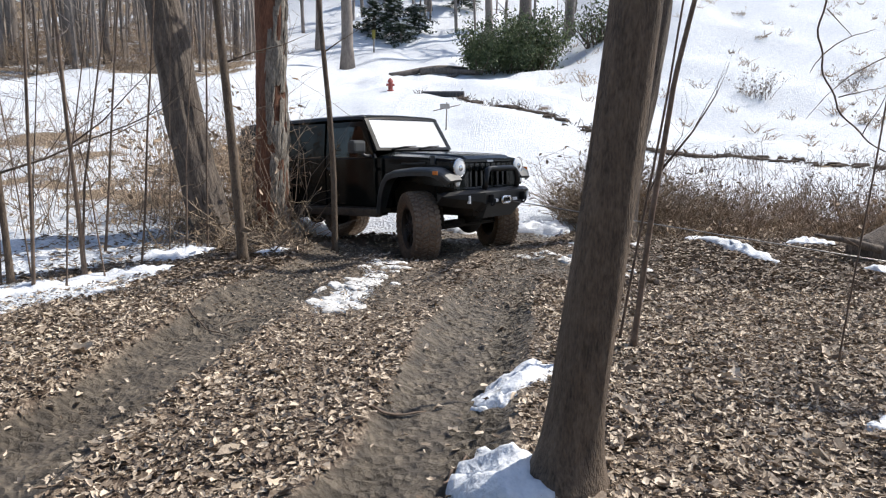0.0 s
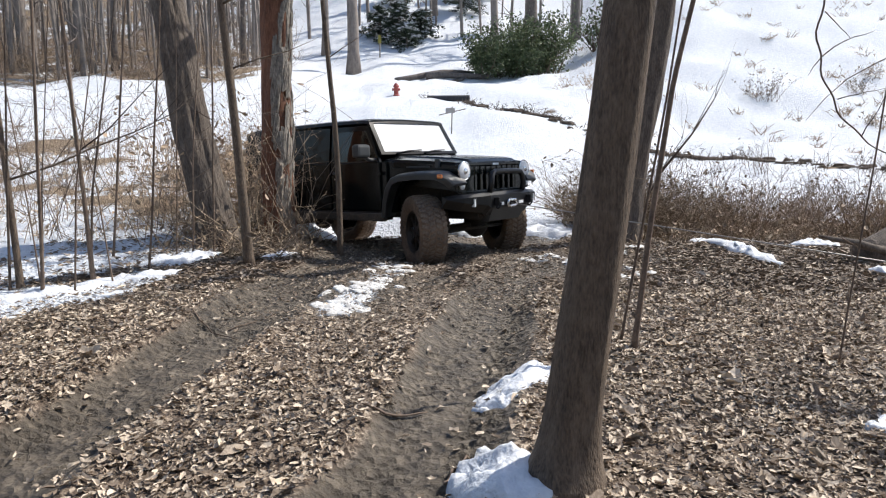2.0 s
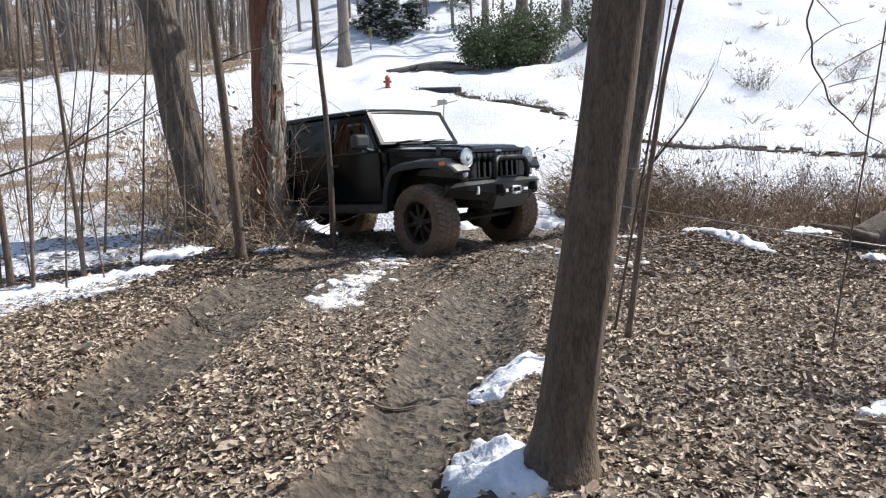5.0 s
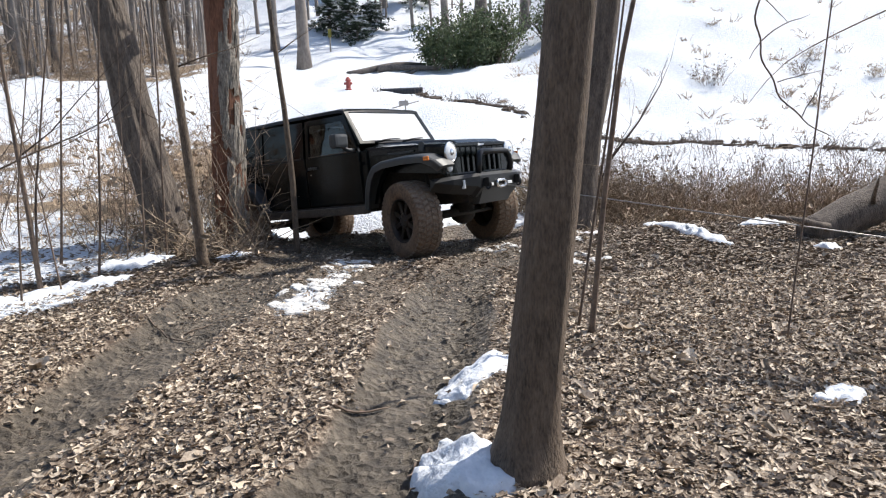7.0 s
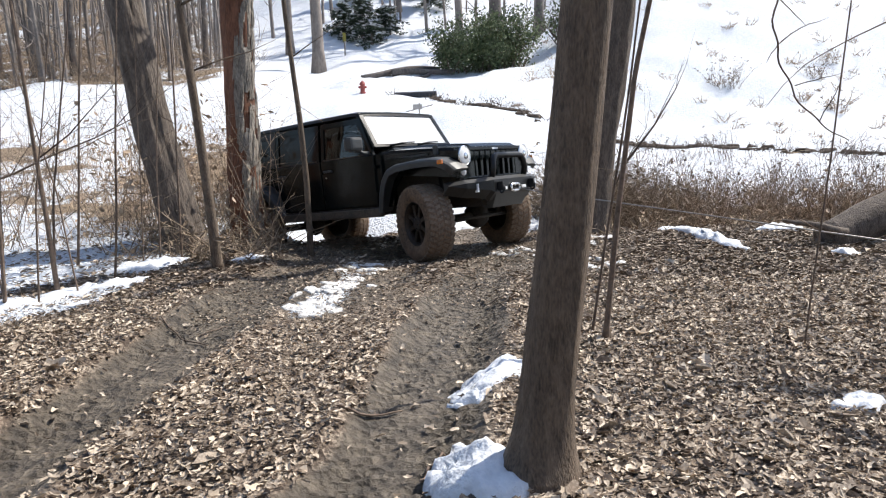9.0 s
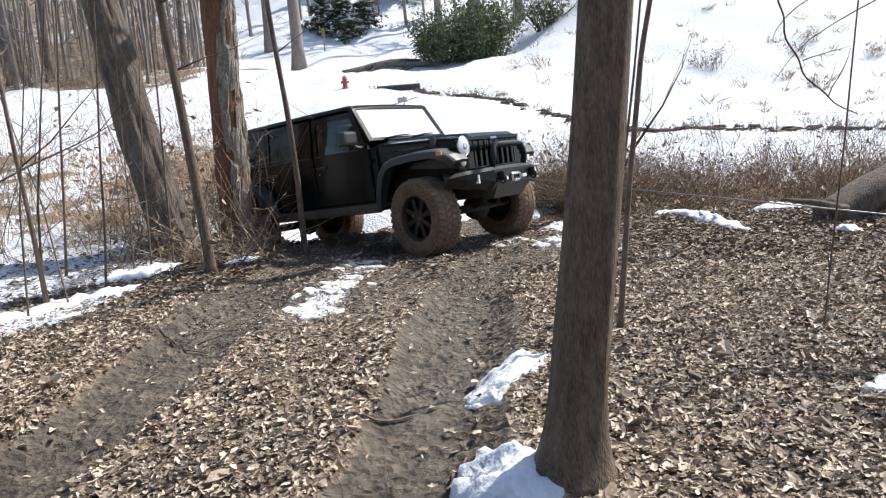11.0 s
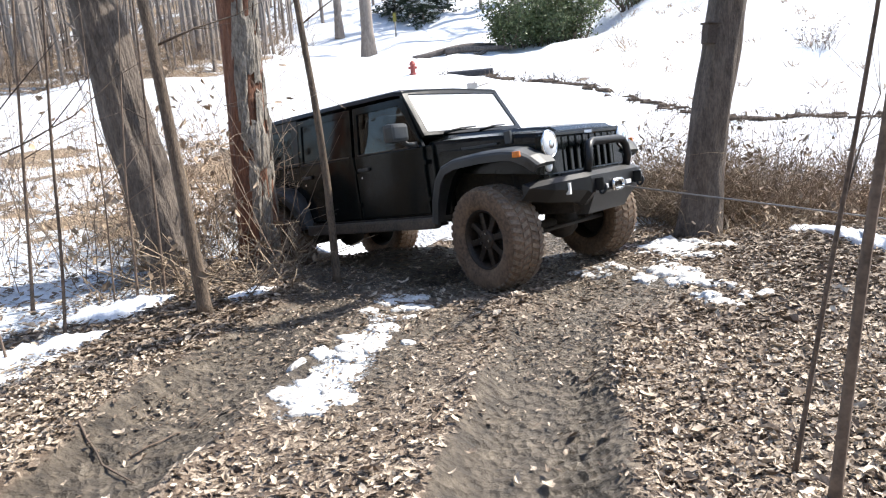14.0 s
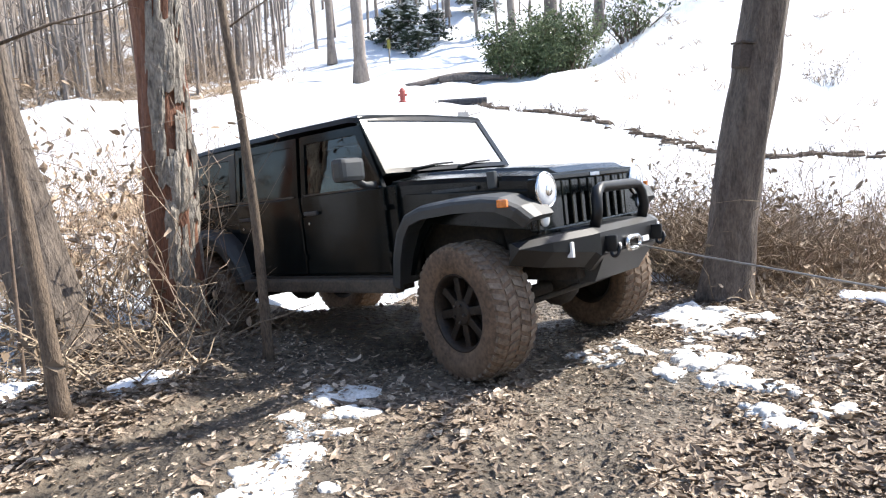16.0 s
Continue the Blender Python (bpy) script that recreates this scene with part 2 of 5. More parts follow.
def cover(x, y):
    """How much snow, mud and dry grass lie at a place, 0 to 1 each."""
    n1 = lump(x, y, 0.55, 2.2) + 0.5 * lump(x, y, 1.7, 8.8)
    n2 = lump(x, y, 0.25, 4.4)
    u = x / max(y, 4.0)
    snow = 0.0
    # left: the snow lies behind a line along the bank
    s_left = -2.5 - 0.5 * max(0.0, 6.85 - y) + 0.2 * n1 - x
    if u < -0.19 and s_left > 0:
        field = 0.88 + 0.9 * n1 - 0.35 * float(smooth(9.5, 13, y)) * float(smooth(19 + 3 * n2, 15, y)) + 0.2 * float(smooth(1.2, 0.0, s_left))
        snow = field * smooth(0.5, 4.5, y + 1.5 * n1) if y < 20 else field + float(smooth(18, 21, y))
    far_left = float(smooth(29.7, 32.5, y + 2 * n2))
    if u > -0.21:
        # behind the car the snow closes up
        snow = max(snow, float(smooth(9.6 + 1.2 * float(smooth(1.2, 0.0, x)), 12.3, y + 1.2 * n1)) * (1.0 if u < 0.2 else float(smooth(12.2, 15.0, y + 2.0 * n1))) * 1.1)
    snow = max(snow, float(smooth(18.6, 21.5, y)) * 1.2)
    # strip of thawing snow between the ruts and beside the car's front
    mid = (LEFT_RUT(y) + RIGHT_RUT(y)) / 2
    if 5.0 < y < 10.2:
        snow = max(snow, 0.36 * math.exp(-((x - mid + 0.25) / 0.22) ** 2) * float(smooth(5.1, 6.3, y)) * float(smooth(9.2, 8.2, y)) + 0.55 * n1 * math.exp(-((x - mid + 0.25) / 0.45) ** 2))
        d = abs(x - 1.35 - 0.35 * max(0.0, y - 8.6))
        snow = max(snow, 0.30 * math.exp(-(d / 0.36) ** 2) * float(smooth(6.2, 7.3, y)) + 0.60 * n1 * math.exp(-(d / 0.55) ** 2))
    # woods beyond: leaf mould and thin snow
    if y > 29 and u < 0.02:
        woods = float(smooth(-0.14, -0.34, u)) * far_left
        snow = snow * (1 - woods) + woods * (0.42 + 0.45 * n1)
    if y > 24 and u > 0.1:
        snow -= 0.5 * float(smooth(0.42, 0.6, lump(x, y, 0.33, 6.1) + 0.35 * lump(x, y, 1.2, 3.6)))
    # dark cut bank of the ditch on the far side
    if u > 0.03:
        yd = 25.8 - 12.4 * min(u, 0.5) + 0.9 * n2 + 0.5 * n1
        snow -= 0.8 * math.exp(-((y - yd) / 0.28) ** 2) * (0.6 + n1)
    mud = 0.0
    if y < 11:
        for rut in (LEFT_RUT(y), RIGHT_RUT(y)):
            mud = max(mud, smooth(0.46 + 0.12 * n1, 0.26 + 0.1 * n1, abs(x - rut - 0.02)) * (0.62 + 0.38 * smooth(7.0, 5.0, y)) * (1 - (0.15 + 0.4 * smooth(4.5, 7.0, y)) * max(0.0, lump(x, y, 2.4, 5.5))))
        mud = max(mud, 0.55 * math.exp(-((x - mid) / 0.9) ** 2) * float(smooth(2.5, 7, y)))
        mud = max(mud, math.exp(-((x + 0.6) / 1.3) ** 2 - ((y - 9.2) / 1.0) ** 2))
        mud = max(mud, 0.9 * math.exp(-((x - 1.0) / 0.7) ** 2 - ((y - 8.3) / 1.6) ** 2))
        mud = min(1.0, mud + (0.05 + 0.3 * smooth(5, 7, y)) * n1 * (1 if mud > 0.15 else 0))
    grass = float(smooth(8.6, 10.5, y)) * (1.0 if u < -0.12 else float(smooth(0.1, 0.25, u)))
    return max(0.0, min(1.0, snow)), max(0.0, min(1.0, mud)), grass


def axis(lo, a, b, hi, step, grow):
    out = list(np.arange(a, b + step / 2, step))
    s, v = step, b
    while v < hi:
        s *= grow
        v += s
        out.append(v)
    s, v = step, a
    while v > lo:
        s *= grow
        v -= s
        out.insert(0, v)
    return out


def ground_material():
    m = bpy.data.materials.new("forest_floor")
    m.use_nodes = True
    nt = m.node_tree
    n, l = nt.nodes, nt.links
    bsdf = n["Principled BSDF"]
    tc = n.new("ShaderNodeTexCoord")

    def tex(scale, detail=6, kind="ShaderNodeTexNoise"):
        t = n.new(kind)
        t.inputs["Scale"].default_value = scale
        if kind == "ShaderNodeTexNoise":
            t.inputs["Detail"].default_value = detail
            t.inputs["Roughness"].default_value = 0.65
        l.new(tc.outputs["Object"], t.inputs["Vector"])
        return t

    def ramp(src, stops):
        r = n.new("ShaderNodeValToRGB")
        while len(r.color_ramp.elements) < len(stops):
            r.color_ramp.elements.new(0.5)
        for e, (p, c) in zip(r.color_ramp.elements, stops):
            e.position, e.color = p, (*c, 1)
        l.new(src, r.inputs[0])
        return r.outputs[0]

    def mix(f, a, b):
        x = n.new("ShaderNodeMix")
        x.data_type = 'RGBA'
        l.new(f, x.inputs[0])
        l.new(a, x.inputs[6])
        l.new(b, x.inputs[7])
        return x.outputs[2]

    def math_node(op, a, b=None, c=None):
        x = n.new("ShaderNodeMath")
        x.operation = op
        for i, v in enumerate((a, b, c)):
            if v is None:
                continue
            if isinstance(v, (int, float)):
                x.inputs[i].default_value = v
            else:
                l.new(v, x.inputs[i])
        return x.outputs[0]

    def attr(name):
        a = n.new("ShaderNodeAttribute")
        a.attribute_name = name
        return a.outputs["Fac"]

    chip = tex(22, 2, "ShaderNodeTexVoronoi")
    big, mid, fin = tex(0.9), tex(9), tex(55)
    leaf = ramp(chip.outputs["Color"], [(0.15, (0.10, 0.07, 0.049)), (0.5, (0.29, 0.22, 0.16)), (0.85, (0.54, 0.44, 0.335))])
    soil = ramp(mid.outputs["Fac"], [(0.3, (0.035, 0.023, 0.016)), (0.7, (0.12, 0.08, 0.055))])
    litter = mix(ramp(fin.outputs["Fac"], [(0.4, (0, 0, 0)), (0.6, (1, 1, 1))]), soil, leaf)
    mud = ramp(mid.outputs["Fac"], [(0.3, (0.032, 0.025, 0.018)), (0.52, (0.098, 0.077, 0.055)), (0.72, (0.21, 0.172, 0.126))])
    straw = ramp(fin.outputs["Fac"], [(0.32, (0.11, 0.074, 0.046)), (0.68, (0.38, 0.28, 0.18))])
    white = ramp(mid.outputs["Fac"], [(0.3, (0.60, 0.635, 0.69)), (0.7, (0.80, 0.81, 0.825))])
    col = mix(attr("grass"), litter, straw)
    jit = math_node('MULTIPLY_ADD', fin.outputs["Fac"], 0.5, -0.25)
    jit2 = math_node('MULTIPLY_ADD', mid.outputs["Fac"], 0.7, -0.35)
    mudf = math_node('ADD', attr("mud"), jit2)
    mudf = math_node('SMOOTH_MIN', math_node('MULTIPLY', math_node('SUBTRACT', mudf, 0.3), 3.0), 1.0, 0.1)
    mudf = math_node('MAXIMUM', mudf, 0.0)
    col = mix(mudf, col, mud)
    patch = tex(1.7, 5)
    sf = math_node('ADD', math_node('ADD', attr("snow"), jit), jit2)
    sf = math_node('ADD', sf, math_node('MULTIPLY_ADD', patch.outputs["Fac"], 0.8, -0.4))
    sf = math_node('MULTIPLY', math_node('SUBTRACT', sf, 0.47), 9.0)
    sf = math_node('MINIMUM', math_node('MAXIMUM', sf, 0.0), 1.0)
    col = mix(sf, col, white)
    l.new(col, bsdf.inputs["Base Color"])
    wet = math_node('MULTIPLY_ADD', mudf, -0.28, 0.9)
    l.new(wet, bsdf.inputs["Roughness"])
    h = math_node('ADD', math_node('MULTIPLY', fin.outputs["Fac"], 0.5), mid.outputs["Fac"])
    h = math_node('ADD', h, math_node('MULTIPLY', chip.outputs["Distance"], 0.8))
    h = math_node('ADD', h, math_node('MULTIPLY', sf, 0.9))
    bp = n.new("ShaderNodeBump")
    bp.inputs["Strength"].default_value = 0.9
    bp.inputs["Distance"].default_value = 0.045
    l.new(h, bp.inputs["Height"])
    l.new(bp.outputs[0], bsdf.inputs["Normal"])
    return m


def build_ground():
    xs = axis(-190, -4.2, 4.6, 190, 0.05, 1.07)
    ys = [y for y in axis(-70, 1.9, 6.6, 6.5, 0.02, 1.06) if y <= 6.61] + [y for y in axis(6.64, 6.64, 10.6, 250, 0.04, 1.05)]
    V = [(x, y, ground_z(x, y)) for y in ys for x in xs]
    nx = len(xs)
    Fc = [(j * nx + i, j * nx + i + 1, (j + 1) * nx + i + 1, (j + 1) * nx + i) for j in range(len(ys) - 1) for i in range(nx - 1)]
    me = mesh_from(V, Fc, "ground", True)
    c = [cover(v[0], v[1]) for v in V]
    for k, name in enumerate(("snow", "mud", "grass")):
        a = me.attributes.new(name, 'FLOAT', 'POINT')
        a.data.foreach_set("value", [q[k] for q in c])
    me.materials.append(ground_material())
    return tagged(new("ground", me), "leaf-littered forest ground with muddy wheel ruts and melting snow", "ground", kind="structure")


ground = build_ground()

# ---- trees ----
def spray(V, Fc, r, start, direction, length, radius, depth=2, sides=4, rise=0.05):
    """A limb with side twigs."""
    n = max(3, int(length / 0.35))
    pts = wander(r, start, direction, length, n, 0.22, rise)
    tube(V, Fc, pts, [radius * (1 - 0.85 * i / n) for i in range(n + 1)], sides)
    if depth:
        for i in range(1, n + 1):
            for _ in range(1 if r.random() < 0.75 else 2):
                d = (pts[i] - pts[i - 1]).normalized() + Vector((r.uniform(-0.9, 0.9), r.uniform(-0.9, 0.9), r.uniform(-0.4, 0.8)))
                spray(V, Fc, r, pts[i], d, length * r.uniform(0.25, 0.5), radius * 0.5 * (1 - 0.7 * i / n), depth - 1, 3, rise)


def tree(name, label, base, leans, r0, bark, height=9.0, sides=20, bump=0.16, flare=0.45, limbs=9, seed=1, lower=(), group="trees"):
    """A bare trunk from base through the axis points (height above base, dx, dy), with a flared foot and limbs above."""
    r = random.Random(seed)
    x, y = base
    gz = ground_z(x, y)
    th = thing(name, label, "tree", pose(x, y, gz - 0.03), group)
    hs = [p[0] for p in leans]
    zs = list(np.arange(0, 3.6, 0.06 if r0 > 0.08 else 0.12)) + list(np.linspace(3.6, height, 14))
    pts, radii = [], []
    for z in zs:
        if z <= hs[-1]:
            dx, dy = np.interp(z, hs, [p[1] for p in leans]), np.interp(z, hs, [p[2] for p in leans])
        else:
            k = (z - hs[-1]) / (hs[-1] - hs[-2]) * 0.75
            dx = leans[-1][1] + (leans[-1][1] - leans[-2][1]) * k
            dy = leans[-1][2] + (leans[-1][2] - leans[-2][2]) * k
        w = 0.012 + r0 * 0.05
        pts.append((dx + w * noise.noise(Vector((z * 0.9, seed, 0))), dy + w * noise.noise(Vector((z * 0.9, seed, 9))), z))
        radii.append(r0 * (1 + flare * math.exp(-z / (0.9 * r0 + 0.05))) * (1 - 0.62 * z / height))
    V, Fc = [], []
    tube(V, Fc, pts, radii, sides, True, bump, seed * 3.7)
    part("trunk", mesh_from(V, Fc, "trunk", True), bark, th)
    V, Fc = [], []
    for i in range(limbs):
        k = int(len(zs) * r.uniform(0.68, 0.99))
        w = r.uniform(0, 6.28)
        spray(V, Fc, r, pts[k], (math.cos(w), math.sin(w), r.uniform(0.3, 0.9)), r.uniform(0.18, 0.32) * height, radii[k] * 0.55, 1 if r0 > 0.08 else 0)
    for z, w, up, length, rad in lower:
        k = min(range(len(zs)), key=lambda q: abs(zs[q] - z))
        spray(V, Fc, r, pts[k], (math.cos(w), math.sin(w), up), length, rad, 1, 4, 0.02)
    if V:
        tagged(part("branchwork", mesh_from(V, Fc, "branchwork", True), bark, th), kind="stuff")
    return th


near_tree = tree("tree", "slender trunk with smooth reddish-brown bark beside the wheel track", (0.415, 3.0), [(0, 0, 0), (1.1, 0.11, 0), (2.05, 0.20, 0.02)], 0.098, M_bark_smooth, 9, 32, 0.09, 0.8, 8, 2)
box_tree = tree("tree", "grey-brown tree leaning beside the track, small box nailed to it", (2.33, 10.25), [(0, 0, 0), (0.8, 0.07, 0), (2.7, 0.35, 0)], 0.20, M_bark, 12, 56, 0.14, 0.3, 4, 13)
left_tree = tree("tree", "thick leaning trunk with torn furrowed bark on the bank", (-2.69, 8.5), [(0, 0, 0), (1.0, -0.20, 0), (2.9, -0.50, 0)], 0.195, M_bark, 12, 64, 0.22, 0.3, 9, 4)
old_tree = tree("tree", "old trunk with bark peeling off red-brown inner wood", (-2.22, 9.32), [(0, 0, 0), (0.9, 0.0, 0), (2.9, 0.06, 0)], 0.19, M_redwood, 11, 56, 0.2, 0.25, 8, 5)


def bark_plates(th, r0, seed):
    """Weathered bark still clinging to one side of the old trunk, in plates."""
    r = random.Random(seed)
    for i in range(64):
        z = 0.1 + 3.6 * i / 64 + r.uniform(-0.1, 0.1)
        w = r.uniform(-1.45, 0.35) + 0.25 * math.sin(z * 2.2)
        V, Fc = [], []
        h, wd, tk = r.uniform(0.18, 0.48), r.uniform(0.22, 0.5), r.uniform(0.012, 0.04)
        rad = r0 * (1 - 0.62 * z / 11) * (1 + 0.25 * math.exp(-z / 0.25))
        lift = r.uniform(-0.01, 0.012)
        n = 4
        for lay in (0.0, tk):
            for a in range(n):
                for b in range(n + 1):
                    edge = a in (0, n - 1) or b in (0, n)
                    q = w + (a / (n - 1) - 0.5) * wd + r.uniform(-0.05, 0.05) + 0.12 * (b / n - 0.5)
                    rr = rad * 0.95 + lift + lay * (0.45 if edge else 1.0) + r.uniform(0, 0.012)
                    zz = z + (b / n - 0.5) * h + r.uniform(-0.035, 0.035)
                    cx = 0.06 * max(0, zz - 0.9) / 2
                    V.append((cx + math.cos(q) * rr, math.sin(q) * rr, zz))
        m = n + 1
        for lay in (0, n * m):
            for a in range(n - 1):
                for b in range(n):
                    q = lay + a * m + b
                    Fc.append((q, q + m, q + m + 1, q + 1) if lay else (q, q + 1, q + m + 1, q + m))
        rim = [a * m for a in range(n)] + [(n - 1) * m + b for b in range(1, m)] + [a * m + n for a in range(n - 2, -1, -1)] + list(range(n - 1, 0, -1))
        for a, b in zip(rim, rim[1:] + rim[:1]):
            Fc.append((a, b, b + n * m, a + n * m))
        part("bark_plate", mesh_from(V, Fc, "bark_plate"), M_bark_old, th)


bark_plates(old_tree, 0.20, 8)

# young stems: base, lean over the first metres, foot radius
for base, leans, r0, seed, lower, label in (
    ((-2.03, 7.38), [(0, 0, 0), (1.2, -0.07, 0), (2.8, -0.19, 0)], 0.049, 21, [(2.55, -0.4, 0.4, 1.2, 0.014), (1.9, 0.4, 0.5, 0.9, 0.01)], "young grey-brown tree stem with thin side branches"),
    ((-1.34, 8.68), [(0, 0.0, 0), (0.9, 0.0, 0), (1.65, -0.04, 0), (2.6, -0.12, 0)], 0.036, 22, [(2.3, 0.2, 0.9, 0.7, 0.008)], "thin crooked grey sapling beside the wheel track"),
    ((-3.18, 6.58), [(0, 0, 0), (1.4, -0.06, 0), (2.7, -0.12, 0)], 0.021, 23, [(1.2, 0.3, 0.9, 1.4, 0.008)], "thin dark sapling on the bank"),
    ((-3.38, 6.14), [(0, 0, 0), (2.6, 0.12, 0)], 0.016, 24, [(0.9, 2.8, 0.6, 0.9, 0.006)], "thin dark sapling on the bank"),
    ((-3.74, 6.43), [(0, 0, 0), (2.6, -0.1, 0)], 0.03, 25, [(1.0, 0.2, 0.35, 2.2, 0.011)], "thin dark sapling with a long side branch"),
    ((-2.89, 7.03), [(0, 0, 0), (2.4, 0.25, 0)], 0.012, 26, [(1.5, 0.2, 0.5, 0.8, 0.005)], "whip-thin sapling on the bank"),
    ((-2.54, 7.84), [(0, 0, 0), (2.9, 0.1, 0)], 0.013, 27, [(1.5, 2.6, 0.5, 0.7, 0.005)], "whip-thin sapling on the bank"),
    ((1.08, 4.64), [(0, 0, 0), (0.8, 0.07, 0), (1.6, 0.16, 0), (2.3, 0.3, 0)], 0.019, 28, [(1.1, 0.5, 0.8, 1.0, 0.008)], "thin dark sapling in the leaf litter"),
    ((1.05, 4.86), [(0, 0, 0), (1.6, 0.23, 0), (2.4, 0.32, 0)], 0.009, 29, [(1.0, 0.9, 0.9, 0.9, 0.005)], "whip-thin sapling in the leaf litter"),
    ((2.21, 4.47), [(0, 0, 0), (1.2, 0.1, 0), (2.0, 0.16, 0)], 0.006, 30, [(0.4, 1.0, 0.8, 0.5, 0.003), (0.7, 2.5, 0.8, 0.4, 0.003)], "wispy seedling in the leaf litter"),
    ((-3.54, 7.68), [(0, 0, 0), (2.6, 0.3, 0)], 0.014, 32, [(1.2, 0.3, 0.6, 0.9, 0.005)], "whip-thin sapling on the bank"),
):
    tree("sapling", label, base, leans, r0, M_twig if r0 < 0.03 else M_bark_smooth, 5.5 if r0 > 0.03 else 4.0, 10 if r0 > 0.02 else 6, 0.08, 0.3, 5, seed, lower, "saplings")

r = random.Random(909)
for k in range(10):
    x = r.uniform(-4.2, -2.3)
    y = 7.4 + 1.0 * (x + 2.6) + r.uniform(-0.6, 1.4)
    lean = r.uniform(-0.35, 0.35)
    tree("sapling", "thin bare shoot among the brambles on the bank", (x, y), [(0, 0, 0), (0.9, lean * 0.25, 0), (2.2, lean, r.uniform(-0.2, 0.2))], r.uniform(0.006, 0.014), M_twig, r.uniform(2.2, 3.8), 6, 0.08, 0.3, 6, 930 + k,
         [(r.uniform(0.5, 1.6), r.uniform(0, 6.28), r.uniform(0.3, 1.0), r.uniform(0.4, 0.9), 0.004) for _ in range(3)], "saplings")

# ---- distance ----
def far_tree(name, label, x, y, r0, height, seed, lean=0.0):
    r = random.Random(seed)
    th = thing(name, label, "tree", pose(x, y, ground_z(x, y) - 0.1), "far trees")
    V, Fc = [], []
    n = 12
    pts = [(lean * height * i / n + 0.12 * noise.noise(Vector((i * 0.5, seed, 0))), 0.12 * noise.noise(Vector((i * 0.5, seed, 5))), height * i / n) for i in range(n + 1)]
    tube(V, Fc, pts, [r0 * (1.35 if i == 0 else 1) * (1 - 0.8 * i / n) for i in range(n + 1)], 9, True, 0.1, seed)
    part("trunk", mesh_from(V, Fc, "trunk", True), M_far_bark, th)
    V, Fc = [], []
    for _ in range(12):
        k = r.randrange(4, n)
        w = r.uniform(0, 6.28)
        spray(V, Fc, r, pts[k], (math.cos(w), math.sin(w), r.uniform(0.3, 0.9)), height * r.uniform(0.12, 0.28), r0 * 0.28, 1, 3)
    tagged(part("branchwork", mesh_from(V, Fc, "branchwork"), M_far_bark, th), kind="stuff")
    return th


far_tree("tree", "straight grey trunk standing in the snow", -5.8, 41.59, 0.36, 17, 51)
far_tree("tree", "straight bare trunk at the wood's edge", -8.2, 46.35, 0.24, 17, 52)
far_tree("tree", "straight bare trunk at the wood's edge", -1.6, 57.79, 0.2, 16, 53)
far_tree("tree", "straight bare trunk above the evergreens", 2.6, 50.16, 0.28, 17, 54)
far_tree("tree", "straight bare trunk above the evergreens", 8.0, 49.21, 0.36, 17, 55)
far_tree("tree", "straight bare trunk above the evergreens", 5.4, 53.02, 0.5, 18, 56)
for k, (x, y, r0) in enumerate(((-19, 36.82, 0.22), (-16.3, 34.92, 0.16), (-23, 38.73, 0.3), (-13.2, 35.87, 0.14), (-10.8, 37.3, 0.16), (-21, 34.44, 0.13), (-25.5, 42.54, 0.22), (-14.4, 39.68, 0.2))):
    far_tree("tree", "bare trunk in the brushy wood", x, y, r0, 15, 60 + k, 0.02 * math.sin(k * 2.1))


def woods(name, label, count, area, seed, r_range, h_range, limbs):
    r = random.Random(seed)
    V, Fc = [], []
    for _ in range(count):
        x, y = area(r)
        z = ground_z(x, y, False) - 0.1
        h, r0 = r.uniform(*h_range), r.uniform(*r_range)
        n = 6
        lx, ly = r.uniform(-0.06, 0.06) * h, r.uniform(-0.06, 0.06) * h
        pts = [Vector((x + lx * i / n + r.uniform(-0.06, 0.06), y + ly * i / n, z + h * i / n)) for i in range(n + 1)]
        tube(V, Fc, pts, [r0 * (1 - 0.8 * i / n) for i in range(n + 1)], 5, False)
        for _ in range(limbs):
            k = r.randrange(1, n)
            w = r.uniform(0, 6.28)
            q = wander(r, pts[k], (math.cos(w), math.sin(w), r.uniform(0.3, 1.2)), h * r.uniform(0.1, 0.3), 3, 0.25, 0.08)
            tube(V, Fc, q, [r0 * 0.35, r0 * 0.25, r0 * 0.15, r0 * 0.05], 3, False)
    ob = part("woods", mesh_from(V, Fc, name), M_far_bark)
    return tagged(ob, label, "woods", kind="stuff")


woods("woods", "bare thin winter trees on the far rise", 430, lambda r: (lambda y: (r.uniform(-0.95, -0.24) * y, y))(r.uniform(33, 75)), 71, (0.04, 0.13), (6, 15), 9)
woods("woods", "bare thin trees on the snowy slope", 80, lambda r: (lambda y: (r.uniform(-0.26, 0.12) * y, y))(r.uniform(50, 95)), 72, (0.06, 0.16), (8, 16), 8)
woods("woods", "scattered bare stems on the snow hill", 50, lambda r: (lambda y: (r.uniform(0.12, 0.95) * y, y))(r.uniform(44, 80)), 73, (0.03, 0.10), (4, 11), 6)


